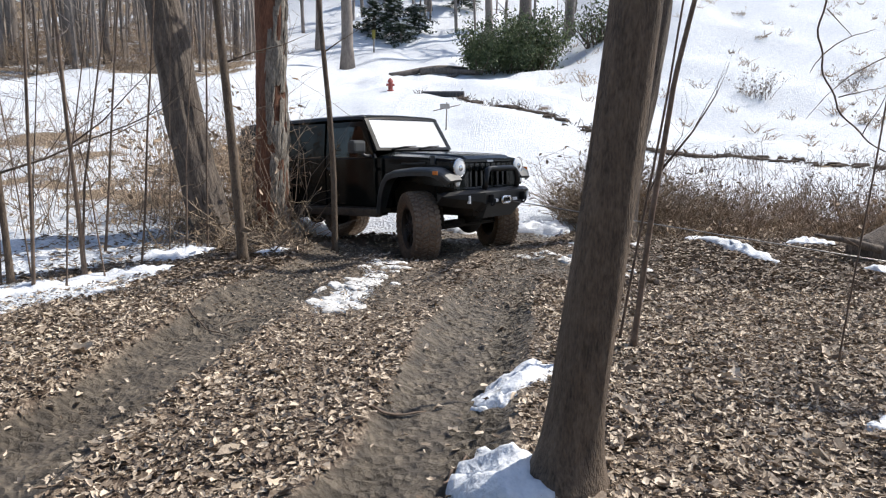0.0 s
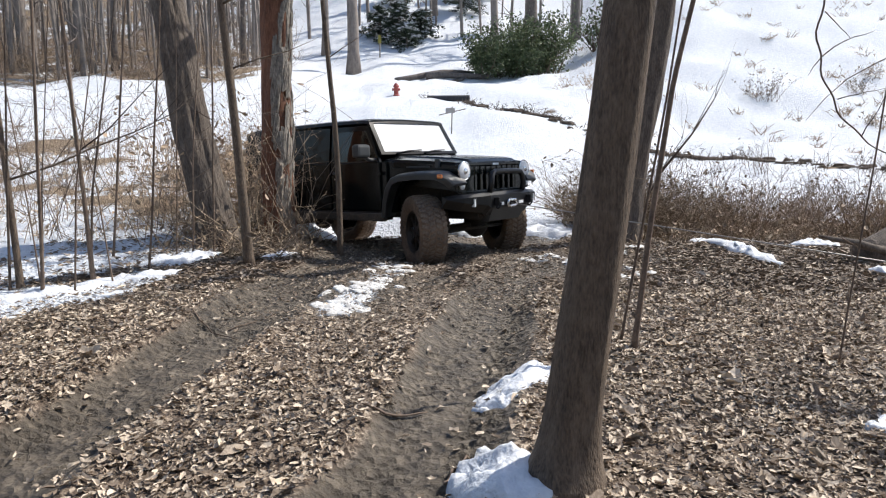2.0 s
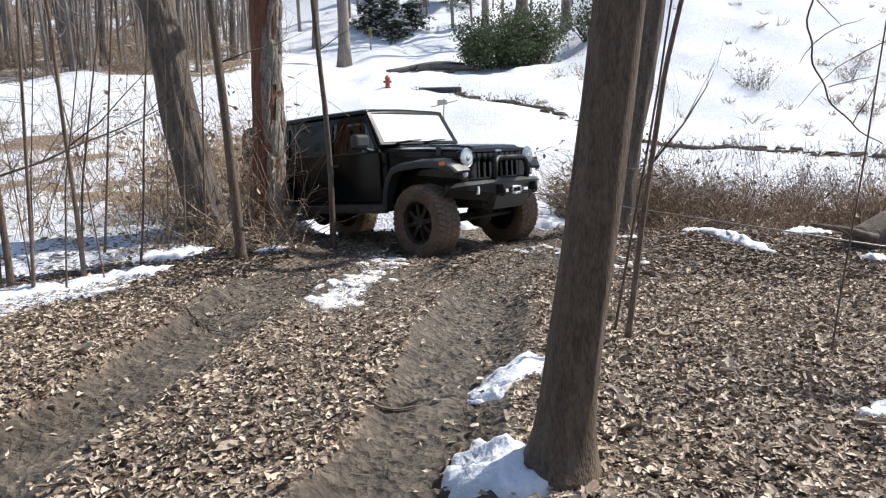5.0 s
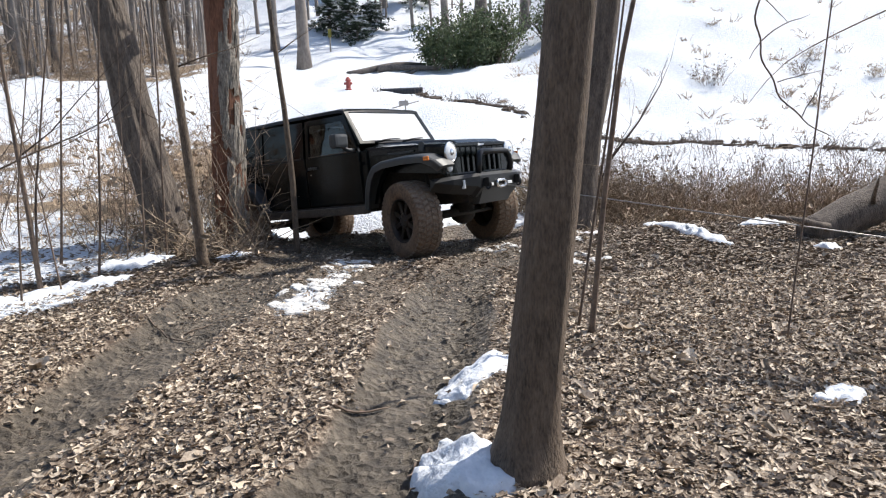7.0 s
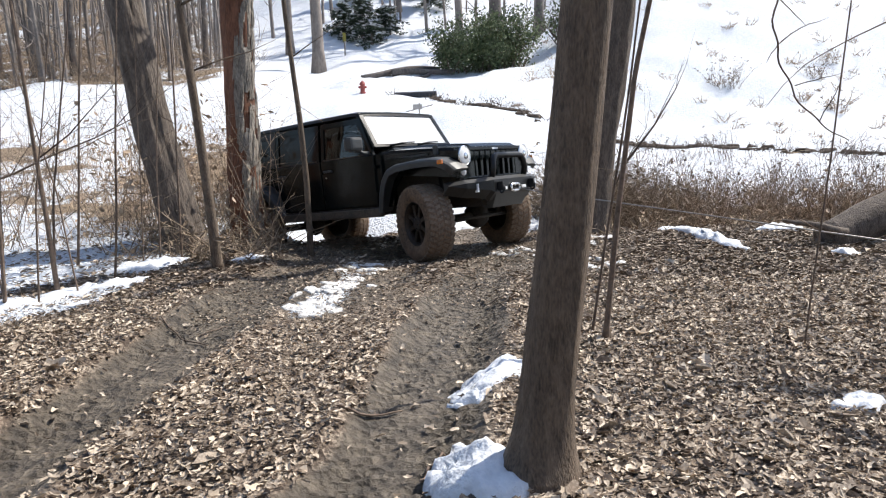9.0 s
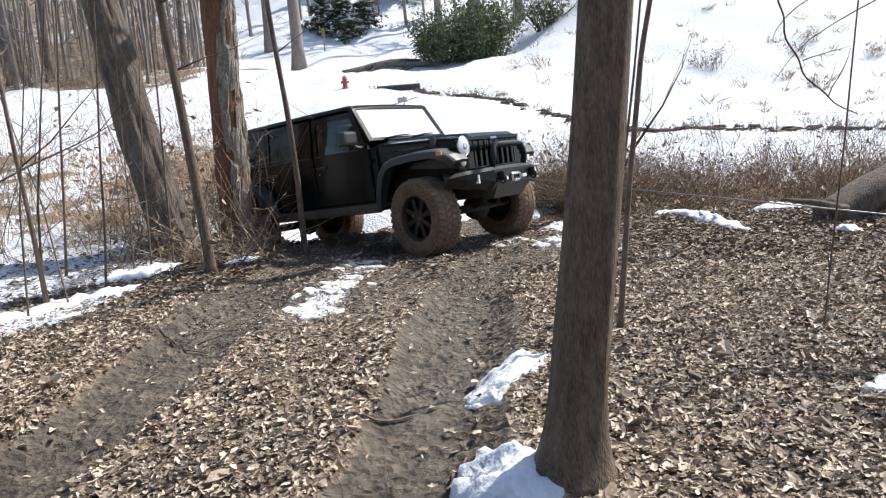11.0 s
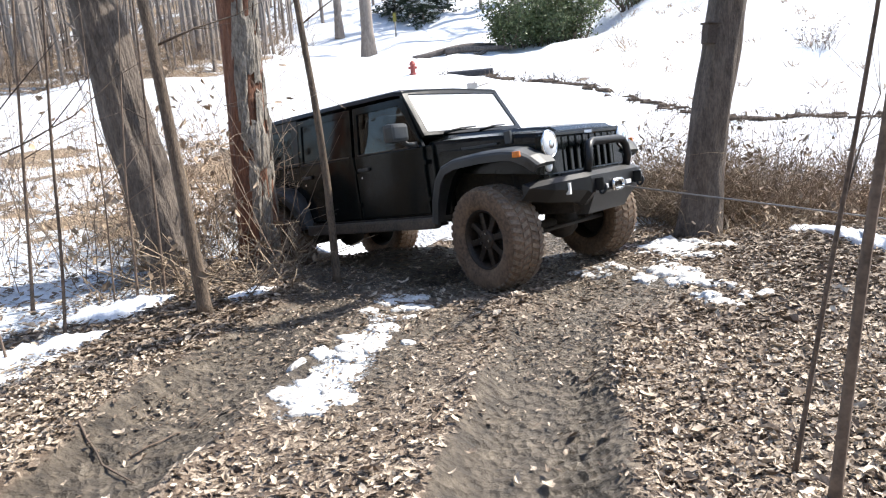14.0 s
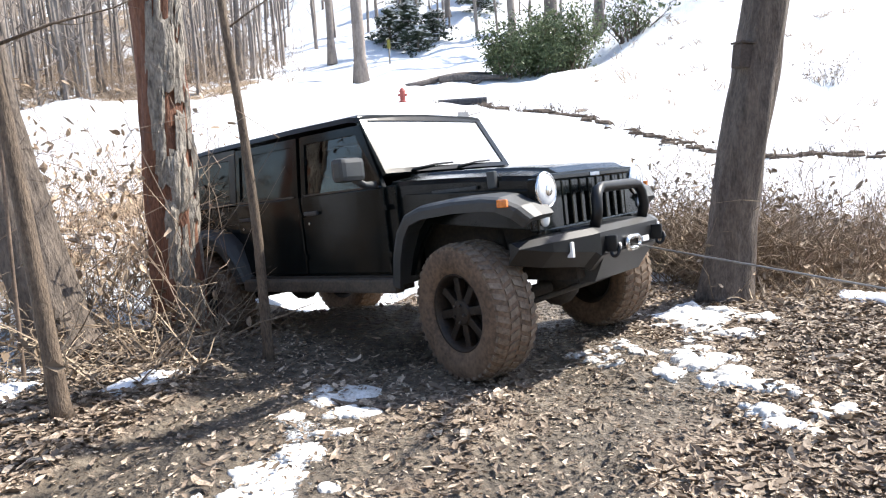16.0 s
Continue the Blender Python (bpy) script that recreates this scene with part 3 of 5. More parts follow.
def brush(name, label, category, spots, seed, height, stems, lean=0.5, mat=None, twigs=2, leaf=0.0, radius=0.005):
    """Dry stems in tufts; some still hold leaves."""
    r = random.Random(seed)
    V, Fc, LV, LF = [], [], [], []
    for x, y, s in spots:
        z = ground_z(x, y, False)
        for _ in range(stems):
            px, py = x + r.gauss(0, 0.16) * s, y + r.gauss(0, 0.16) * s
            w = r.uniform(0, 6.28)
            q = wander(r, (px, py, z - 0.03), (math.cos(w) * lean, math.sin(w) * lean, 1), height * s * r.uniform(0.4, 1.1), 4, 0.28, -0.05)
            rr = radius * r.uniform(0.6, 1.3)
            tube(V, Fc, q, [rr, rr * 0.9, rr * 0.75, rr * 0.6, rr * 0.3], 3, False)
            for _ in range(twigs):
                k = r.randrange(1, 5)
                w = r.uniform(0, 6.28)
                t = wander(r, q[k], (math.cos(w), math.sin(w), r.uniform(-0.1, 0.9)), height * s * r.uniform(0.15, 0.4), 2, 0.3)
                tube(V, Fc, t, [rr * 0.6, rr * 0.45, rr * 0.2], 3, False)
                if r.random() < leaf:
                    add_leaf(LV, LF, r, t[-1], r.uniform(0.03, 0.06))
    ob = part(name, mesh_from(V + LV, Fc + [tuple(i + len(V) for i in f) for f in LF], name), mat or M_stalk)
    return tagged(ob, label, category, kind="stuff")


def add_leaf(V, Fc, r, p, s, tilt=1.2):
    """One curled leaf: a folded blade of six corners."""
    e = Euler((r.uniform(-tilt, tilt), r.uniform(-tilt, tilt), r.uniform(0, 6.28))).to_matrix()
    b = len(V)
    c = r.uniform(0.1, 0.5) * s
    w1, w2, w3 = r.uniform(0.35, 1.25), r.uniform(0.3, 1.3), r.uniform(0.3, 1.2)
    for x, y, z in ((-1, r.uniform(-0.2, 0.2), c * 0.6 / s), (r.uniform(-0.6, 0), 0.5 * w1, c / s), (r.uniform(0.2, 0.7), 0.45 * w2, c * 0.8 / s), (1, r.uniform(-0.25, 0.25), 0.2), (r.uniform(0.2, 0.6), -0.45 * w3, c / s), (r.uniform(-0.6, -0.1), -0.5 * w2, c * 0.7 / s), (0.05, 0, 0)):
        V.append(tuple(Vector(p) + e @ Vector((x * s, y * s, z * s))))
    Fc.extend([(b + 6, b + 3, b + 2), (b + 6, b + 2, b + 1), (b + 6, b + 1, b), (b + 6, b, b + 5), (b + 6, b + 5, b + 4), (b + 6, b + 4, b + 3)])


def add_lobed_leaf(V, Fc, r, p, s, tilt=0.5):
    """One curled oak leaf with an uneven, lobed rim."""
    e = Euler((r.uniform(-tilt, tilt), r.uniform(-tilt, tilt), r.uniform(0, 6.28))).to_matrix()
    b = len(V)
    fold, curl, wide, bend = r.uniform(0.2, 1.3), r.uniform(-0.6, 0.9), r.uniform(0.22, 0.62), r.uniform(-0.4, 0.4)
    for k in range(10):
        w = 2 * math.pi * k / 10
        q = (1.0 if k % 2 == 0 else r.uniform(0.65, 0.95)) * r.uniform(0.75, 1.1)
        x, y = math.cos(w) * q, math.sin(w) * q * wide
        y += bend * x * x
        z = fold * abs(y) + curl * x * x * 0.5 + r.uniform(-0.06, 0.06)
        V.append(tuple(Vector(p) + e @ Vector((x * s, y * s, z * s))))
    V.append(tuple(p))
    for k in range(10):
        Fc.append((b + 10, b + k, b + (k + 1) % 10))


r = random.Random(5)
brush("brush", "tangled dry brambles round the two leaning trunks", "brush", [(r.uniform(-3.1, -1.75), r.uniform(7.7, 9.3), r.uniform(0.5, 1.0)) for _ in range(30)], 81, 1.0, 6, 1.0, M_stalk, 2, 0.25, 0.006)
brush("brush", "dry shrubs and grass on the snowy bank", "brush", [(r.uniform(-0.75, -0.25) * y, y, r.uniform(0.4, 1.0)) for y in [r.uniform(8.5, 19) for _ in range(150)]], 82, 0.5, 7, 0.7, M_stalk, 2, 0.3)
brush("brush", "thin upright whips among the dry grass", "brush", [(r.uniform(-0.75, -0.2) * y, y, r.uniform(0.6, 1.0)) for y in [r.uniform(8.2, 15) for _ in range(150)]], 83, 2.4, 2, 0.25, M_twig, 3, 0.0)
brush("weeds", "dense tan weeds along the ditch bank", "weeds", [(r.uniform(0.23, 0.75) * y, y, r.uniform(0.5, 1.0)) for y in [r.uniform(10.3, 14.5) for _ in range(210)]], 84, 0.95, 11, 0.5, M_weed, 2, 0.12)
brush("weeds", "sparse weeds standing in the snow", "weeds", [(r.uniform(0.2, 0.8) * y, y, r.uniform(0.5, 1.0)) for y in [r.uniform(13, 19) for _ in range(170)]], 85, 1.0, 6, 0.4, M_twig, 2, 0.05)
brush("brush", "brown scrub at the edge of the far wood", "brush", [(-(0.2 + 0.7 * r.random() ** 0.75) * y, y, r.uniform(0.7, 1.4)) for y in [r.uniform(30, 55) for _ in range(380)]], 86, 2.1, 8, 0.7, M_weed, 3, 0.0, 0.012)


def shrub(label, x, y, w, h, seed, leaves, mat, size, name="shrub"):
    """An evergreen or bare shrub: stems and a loose crown of many small leaves."""
    r = random.Random(seed)
    th = thing(name, label, "shrub", pose(x, y, ground_z(x, y, False)))
    k = min(1.0, h / 3) ** 1.5
    V, Fc, LV, LF = [], [], [], []
    tips = []
    for _ in range(34):
        a = r.uniform(0, 6.28)
        q = wander(r, (r.uniform(-0.35, 0.35) * w, r.uniform(-0.3, 0.3) * w, -0.1), (math.cos(a) * 0.5, math.sin(a) * 0.5, 1), h * r.uniform(0.5, 1.05), 5, 0.25)
        tube(V, Fc, q, [k * v for v in (0.03, 0.026, 0.02, 0.015, 0.01, 0.004)], 4, False)
        tips += q[1:]
        for p in q[2:]:
            b = r.uniform(0, 6.28)
            t = wander(r, p, (math.cos(b), math.sin(b), 0.4), h * 0.25, 2, 0.3)
            tube(V, Fc, t, [k * v for v in (0.015, 0.01, 0.004)], 3, False)
            tips += t[1:]
    tagged(part("stemwork", mesh_from(V, Fc, "stemwork"), M_twig, th), kind="stuff")
    for _ in range(leaves):
        p = r.choice(tips)
        add_leaf(LV, LF, r, p + Vector((r.gauss(0, 0.16), r.gauss(0, 0.16), r.gauss(0, 0.12))) * h * 0.5, size * r.uniform(0.6, 1.3))
    if LV:
        tagged(part("foliage", mesh_from(LV, LF, "foliage"), mat, th), kind="stuff")
    return th


shrub("dense dark green evergreen shrub at the foot of the snow hill", 2.5, 40.16, 3.6, 2.8, 91, 8000, M_green, 0.095)
shrub("dense dark green evergreen shrub at the foot of the snow hill", 4.6, 41.59, 3.2, 3.2, 92, 8000, M_green, 0.095)
shrub("thin evergreen shrub on the snow slope", 8.6, 43.49, 1.6, 3.0, 93, 900, M_green, 0.12)
for k, (x, y, s) in enumerate(((12.4, 29.48, 1.0), (16.6, 30.63, 0.8), (18.0, 32.06, 0.7), (15.2, 26.81, 0.5), (19.5, 29.67, 0.6))):
    shrub("small brown leafless bush on the snow hill", x, y, 1.3 * s, 1.2 * s, 94 + k, 160, M_leaf, 0.05)


def spruce(label, x, y, h, seed):
    r = random.Random(seed)
    th = thing("spruce", label, "tree", pose(x, y, ground_z(x, y, False) - 0.2), "spruces")
    V, Fc = [], []
    tube(V, Fc, [(0, 0, 0), (0, 0, h)], [0.16, 0.02], 7)
    part("trunk", mesh_from(V, Fc, "trunk"), M_far_bark, th)
    V, Fc, SV, SF = [], [], [], []
    z = 0.6
    while z < h:
        reach = (h - z) * 0.36 + 0.15 if h > 4 else (h - z) * 0.7 + 0.5
        for _ in range(9):
            w = r.uniform(0, 6.28)
            q = wander(r, (0, 0, z + r.uniform(-0.25, 0.25)), (math.cos(w), math.sin(w), r.uniform(-0.4, 0.1)), reach * r.uniform(0.7, 1.1), 5, 0.12, -0.03)
            for i in range(1, 6):
                for _ in range(9):
                    add_leaf(V, Fc, r, q[i] + Vector((r.gauss(0, 0.13), r.gauss(0, 0.13), r.gauss(-0.05, 0.06))), 0.12, 0.8)
                if r.random() < 0.85:
                    for _ in range(3):
                        add_leaf(SV, SF, r, q[i] + Vector((r.gauss(0, 0.1), r.gauss(0, 0.1), 0.09)), 0.15, 0.35)
        z += 0.42
    tagged(part("foliage", mesh_from(V, Fc, "foliage"), M_needle, th), kind="stuff")
    tagged(part("snow_load", mesh_from(SV, SF, "snow_load"), M_snow, th, "snow lying on the boughs"), kind="stuff")


for k, (x, y, h) in enumerate(((-3.9, 50.0, 2.8), (-2.4, 51.0, 2.2), (-5.3, 51.5, 2.6), (-3.2, 48.6, 1.7), (0.6, 58.74, 5.5), (-5.2, 61.6, 5), (1.8, 63.51, 6))):
    spruce("snow-laden spruce on the far slope" if h > 4 else "low sprawling evergreen weighed down with snow", x, y, h, 110 + k)

# ---- car ----
M_paint = material("black_car_paint", (0.003, 0.0045, 0.0045), (0.007, 0.009, 0.009), 2.5, 0.18, 0.02, 90, coat=0.05, rough_var=0.06, distance=0.001, specular=0.2)
M_plastic = material("dark_grey_trim_plastic", (0.024, 0.025, 0.026), (0.055, 0.057, 0.058), 4, 0.5, 0.25, 160, distance=0.003)
M_steel = material("black_powder_coat", (0.005, 0.005, 0.0055), (0.014, 0.014, 0.015), 6, 0.42, 0.2, 140, distance=0.002, specular=0.35)
M_tyre = material("muddy_rubber", (0.035, 0.024, 0.017), (0.22, 0.14, 0.088), 4, 0.88, 0.6, 40, distance=0.008, mid=0.48)
M_tread = material("muddy_tread_rubber", (0.05, 0.037, 0.027), (0.26, 0.19, 0.135), 5, 0.85, 0.6, 50, distance=0.006)
M_rim = material("black_wheel_metal", (0.010, 0.009, 0.008), (0.055, 0.036, 0.024), 6, 0.5, 0.2, 60, metal=0.4)
M_under = material("dirty_undercarriage", (0.008, 0.007, 0.006), (0.045, 0.033, 0.024), 5, 0.85, 0.3, 40)
M_sill = material("dusty_rock_rail", (0.035, 0.028, 0.022), (0.13, 0.10, 0.075), 5, 0.8, 0.3, 50)
M_chrome = material("bright_metal", (0.55, 0.56, 0.57), (0.72, 0.72, 0.72), 8, 0.25, 0.05, 60, metal=1.0)
M_lens = material("clear_lamp_lens", (0.62, 0.64, 0.66), (0.82, 0.83, 0.84), 30, 0.15, 0.3, 80, coat=0.6)
M_amber = material("amber_lens", (0.55, 0.13, 0.01), (0.80, 0.24, 0.03), 30, 0.2, 0.3, 80, coat=0.5)
M_white = material("white_plate", (0.70, 0.71, 0.72), (0.84, 0.84, 0.84), 20, 0.4, 0.05, 60)
M_tint = glass("tinted_glass", (0.035, 0.04, 0.042))
M_dark = material("black_privacy_glass", (0.004, 0.004, 0.004), (0.007, 0.007, 0.007), 3, 0.12, 0.0, 40, rough_var=0.03, specular=0.25)
M_seat = material("dark_cloth", (0.012, 0.012, 0.013), (0.03, 0.03, 0.03), 8, 0.9, 0.3, 90)
M_cable = material("galvanised_wire", (0.22, 0.21, 0.20), (0.45, 0.44, 0.42), 40, 0.5, 0.3, 200, metal=0.6)
# near-white base and low transmission: sky and sun glare put into the glass colour
M_screen = material("glare_white_windscreen", (0.82, 0.84, 0.85), (0.90, 0.91, 0.91), 3, 0.14, 0.02, 40, coat=0.7)
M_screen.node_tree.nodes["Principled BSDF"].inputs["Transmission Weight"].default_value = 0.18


def side_y(x, z):
    """Outer face of the body's near side: upright below the belt, leaning in above."""
    taper = 0.03 * max(0.0, (x - 0.3)) if z > 1.2 else 0.0
    return -0.765 if z <= 1.27 else -0.765 + (z - 1.27) * 0.11 + taper


def flip(pts):
    return [(x, -y, z) for x, y, z in pts]


def sweep_flare(path, outer, inner, lip, centre, side):
    """A wheel-arch flare of rounded section along an (x, z) path."""
    bm = bmesh.new()
    rings = []
    for i, (x, z) in enumerate(path):
        x0, z0 = path[max(i - 1, 0)]
        x1, z1 = path[min(i + 1, len(path) - 1)]
        t = Vector((x1 - x0, z1 - z0)).normalized()
        nrm = Vector((-t.y, t.x))
        if nrm.dot(Vector((x - centre[0], z - centre[1]))) < 0:
            nrm = -nrm
        o = outer[i]
        sec = [(inner, 0.012), (inner - (inner - o) * 0.55, 0.012), (o + 0.035, 0.0), (o + 0.008, -0.014), (o, -0.035), (o + 0.004, -lip), (o + 0.03, -lip), (o + 0.05, -0.04), (inner, -0.03)]
        rings.append([bm.verts.new((x + nrm.x * s, side * -y if side > 0 else y, z + nrm.y * s)) for y, s in sec])
    for a, b in zip(rings, rings[1:]):
        for k in range(len(a)):
            j = (k + 1) % len(a)
            bm.faces.new((a[k], a[j], b[j], b[k]))
    bm.faces.new(rings[0])
    bm.faces.new(list(reversed(rings[-1])))
    return bm


def loft(sections, close=True):
    """Joins equal rings of points into a skin with closed ends."""
    bm = bmesh.new()
    rings = [[bm.verts.new(p) for p in s] for s in sections]
    for a, b in zip(rings, rings[1:]):
        for k in range(len(a)):
            j = (k + 1) % len(a)
            bm.faces.new((a[k], a[j], b[j], b[k]))
    if close:
        bm.faces.new(rings[0])
        bm.faces.new(list(reversed(rings[-1])))
    return bm


def rod(pts, radius, sides=10):
    V, Fc = [], []
    tube(V, Fc, pts, [radius] * len(pts), sides)
    return mesh_from(V, Fc, "rod", True)


def disc(x, y, z, r, depth, axis="X", segments=24, dome=0.0):
    """A short round drum facing forward (X) or sideways."""
    bm = bmesh.new()
    rings = lathe(bm, [(r, 0), (r, depth * 0.7), (r * 0.9, depth), (r * 0.5, depth + dome * 0.7), (0.001, depth + dome)], segments)
    bm.faces.new(rings[0])
    rot = Matrix.Rotation(radians(-90), 4, 'Z') if axis == "X" else Matrix.Rotation(radians(180), 4, 'Z') if axis == "-Y" else Matrix.Identity(4)
    bmesh.ops.transform(bm, matrix=Matrix.Translation((x, y, z)) @ rot, verts=bm.verts[:])
    return bm


def build_wheel(car):
    """One wheel round the y axis, its face towards -y."""
    w = new("wheel")
    w.parent = car
    bm = bmesh.new()
    R, half = 0.425, 0.15
    prof = [(0.235, 0.11), (0.25, 0.135), (0.30, 0.155), (0.36, 0.158), (0.40, 0.145), (0.42, 0.125), (R, 0.09), (R, 0), (R, -0.09), (0.42, -0.125), (0.40, -0.145), (0.36, -0.158), (0.30, -0.155), (0.25, -0.135), (0.235, -0.11)]
    lathe(bm, prof, 56)
    tyre = part("tyre", bm, M_tyre, w, "mud-coated off-road tyre", True)
    V, Fc = [], []
    for k in range(40):
        a = 2 * math.pi * k / 40
        for lane, (y0, y1) in enumerate(((-0.150, -0.085), (-0.070, -0.008), (0.008, 0.070), (0.085, 0.150))):
            off = (0.0, 0.07, -0.03, 0.05)[lane]
            sk = 0.03 if lane in (0, 2) else -0.03
            b = len(V)
            for rr, sh in ((R - 0.012, 1.0), (R + 0.007, 0.88)):
                for y, e in ((y0, sk), (y1, -sk)):
                    drop = 0.02 if lane in (0, 3) and abs(y) > 0.14 else 0.0
                    for s in (-0.052, 0.045):
                        q = a + off + e + s * sh
                        V.append(((rr - drop) * math.cos(q), y, (rr - drop) * math.sin(q)))
            Fc += [(b + 4, b + 5, b + 7, b + 6), (b, b + 4, b + 6, b + 2), (b + 1, b + 3, b + 7, b + 5), (b, b + 1, b + 5, b + 4), (b + 2, b + 6, b + 7, b + 3)]
    tagged(part("tread", mesh_from(V, Fc, "tread"), M_tread, w, "chunky muddy tread blocks"), kind="stuff")
    bm = bmesh.new()
    lathe(bm, [(0.24, 0.12), (0.215, 0.10), (0.21, -0.02), (0.215, -0.09), (0.235, -0.125), (0.245, -0.13), (0.248, -0.11)], 40)
    part("rim", bm, M_rim, w, "black alloy rim", True)
    bm = bmesh.new()
    rings = lathe(bm, [(0.213, -0.02), (0.10, -0.03), (0.001, -0.03)], 32)
    part("rim_back", bm, M_under, w)
    for k in range(8):
        bm = bmesh.new()
        box(bm, 0.055, 0.225, -0.095, -0.045, -0.026, 0.026, 0.008)
        bmesh.ops.transform(bm, matrix=Matrix.Rotation(2 * math.pi * k / 8, 4, 'Y'), verts=bm.verts[:])
        part("spoke", bm, M_rim, w)
    part("hub", disc(0, -0.06, 0, 0.085, 0.045, "-Y", 24, 0.01), M_rim, w)
    for k in range(5):
        a = 2 * math.pi * k / 5
        part("lug_nut", disc(0.055 * math.cos(a), -0.105, 0.055 * math.sin(a), 0.010, 0.022, "-Y", 6), M_chrome, w)
    return w


def build_car():
    car = thing("car", "black four-door off-road car with big muddy tyres and steel bumper", "car")
    # tub and floor
    tub = [(0.86, 0.64), (0.86, 1.265), (-2.05, 1.265), (-2.06, 0.74), (-1.97, 0.74), (-1.93, 0.88), (-1.80, 1.01), (-1.15, 1.01), (-1.02, 0.88), (-0.95, 0.64)]
    bm = bmesh.new()
    slab(bm, tub, -0.745, 0.745, 0.012)
    part("body", bm, M_paint, car)
    bm = bmesh.new()
    box(bm, 0.80, 1.86, -0.52, 0.52, 0.66, 1.16)
    part("engine_bay", bm, M_under, car)
    bm = bmesh.new()
    box(bm, -2.0, 2.0, -0.42, -0.32, 0.56, 0.68)
    box(bm, -2.0, 2.0, 0.32, 0.42, 0.56, 0.68)
    part("frame_rail", bm, M_under, car)
    # bonnet
    secs = []
    for x, h, ze, zm in ((0.79, 0.715, 1.275, 1.335), (0.95, 0.71, 1.27, 1.33), (1.35, 0.69, 1.25, 1.31), (1.72, 0.67, 1.225, 1.285), (1.88, 0.66, 1.21, 1.265), (1.94, 0.65, 1.19, 1.228)):
        secs.append([(x, -h, ze - 0.10), (x, -h - 0.004, ze - 0.02), (x, -h + 0.02, ze + 0.012), (x, -h * 0.72, zm - 0.022), (x, -h * 0.68, zm - 0.004), (x, 0, zm),
                     (x, h * 0.68, zm - 0.004), (x, h * 0.72, zm - 0.022), (x, h - 0.02, ze + 0.012), (x, h + 0.004, ze - 0.02), (x, h, ze - 0.10)])
    part("bonnet", loft(secs), M_paint, car, smooth=False)
    for s in (-1, 1):
        bm = bmesh.new()
        slab(bm, [(0.84, 0.64), (0.84, 1.20), (1.90, 1.14), (1.90, 0.90), (1.12, 0.99), (1.0, 0.86), (0.93, 0.64)], s * 0.67, s * 0.712, 0.006)
        part("wing_panel", bm, M_paint, car)
        # bonnet catch
        bm = bmesh.new()
        box(bm, 1.60, 1.66, s * 0.685 - 0.016, s * 0.685 + 0.016, 1.17, 1.275, 0.008)
        part("bonnet_catch", bm, M_plastic, car)
        # bulge stripe along the bonnet side
        bm = bmesh.new()
        box(bm, 1.15, 1.52, s * 0.70 - 0.008, s * 0.70 + 0.010, 1.175, 1.195, 0.004)
        part("vent_strip", bm, M_plastic, car)
    # grille
    grille = new("grille")
    grille.parent = car
    bm = bmesh.new()
    box(bm, 1.86, 1.90, -0.63, 0.63, 0.86, 1.19)
    part("grille_back", bm, M_under, grille)
    bm = bmesh.new()
    box(bm, 1.89, 1.955, -0.655, 0.655, 1.172, 1.222, 0.015)
    part("top_bar", bm, M_paint, grille)
    bm = bmesh.new()
    box(bm, 1.89, 1.95, -0.65, 0.65, 0.84, 0.90, 0.012)
    part("bottom_bar", bm, M_paint, grille)
    for k in range(8):
        y = -0.385 + 0.11 * k
        bm = bmesh.new()
        box(bm, 1.885, 1.95, y - 0.026, y + 0.026, 0.89, 1.178, 0.01)
        part("rib", bm, M_paint, grille)
    for s in (-1, 1):
        bm = bmesh.new()
        box(bm, 1.885, 1.948, s * 0.56 - 0.145, s * 0.56 + 0.145, 0.885, 1.20, 0.012)
        part("lamp_panel", bm, M_paint, grille)
        lamp = part("headlight", disc(1.945, s * 0.605, 1.125, 0.098, 0.02, "X", 28, 0.012), M_lens, car, "round clear headlight", True)
        V, Fc = [], []
        tube(V, Fc, [(1.955, s * 0.605 + 0.103 * math.cos(a), 1.125 + 0.103 * math.sin(a)) for a in np.linspace(0, 2 * math.pi, 29)], [0.009] * 29, 6, False)
        part("bezel", mesh_from(V, Fc, "bezel", True), M_chrome, lamp)
        part("bulb", disc(1.962, s * 0.605, 1.125, 0.036, 0.018, "X", 16, 0.006), M_chrome, lamp)
        part("lamp_shade", disc(1.958, s * 0.605, 1.125, 0.055, 0.013, "X", 20, 0.002), M_plastic, lamp)
        part("indicator", disc(1.945, s * 0.645, 0.955, 0.043, 0.02, "X", 20, 0.01), M_lens, car, "small round front lamp", True)
    bm = bmesh.new()
    box(bm, 1.955, 1.96, -0.06, 0.06, 1.184, 1.208, 0.002)
    part("badge", bm, M_white, car, "small pale badge")
    # flares
    front = [(0.83, 0.60), (0.90, 0.80), (0.98, 0.96), (1.08, 1.065), (1.22, 1.11), (1.48, 1.13), (1.72, 1.13), (1.83, 1.115), (1.94, 1.055), (1.995, 0.985)]
    fo = [-0.86, -0.90, -0.925, -0.94, -0.945, -0.945, -0.945, -0.935, -0.90, -0.85]
    rear = [(-2.02, 0.72), (-1.98, 0.86), (-1.88, 0.98), (-1.74, 1.045), (-1.55, 1.065), (-1.35, 1.06), (-1.15, 1.02), (-1.02, 0.92), (-0.94, 0.78), (-0.90, 0.62)]
    ro = [-0.86, -0.90, -0.93, -0.94, -0.945, -0.945, -0.94, -0.925, -0.90, -0.86]
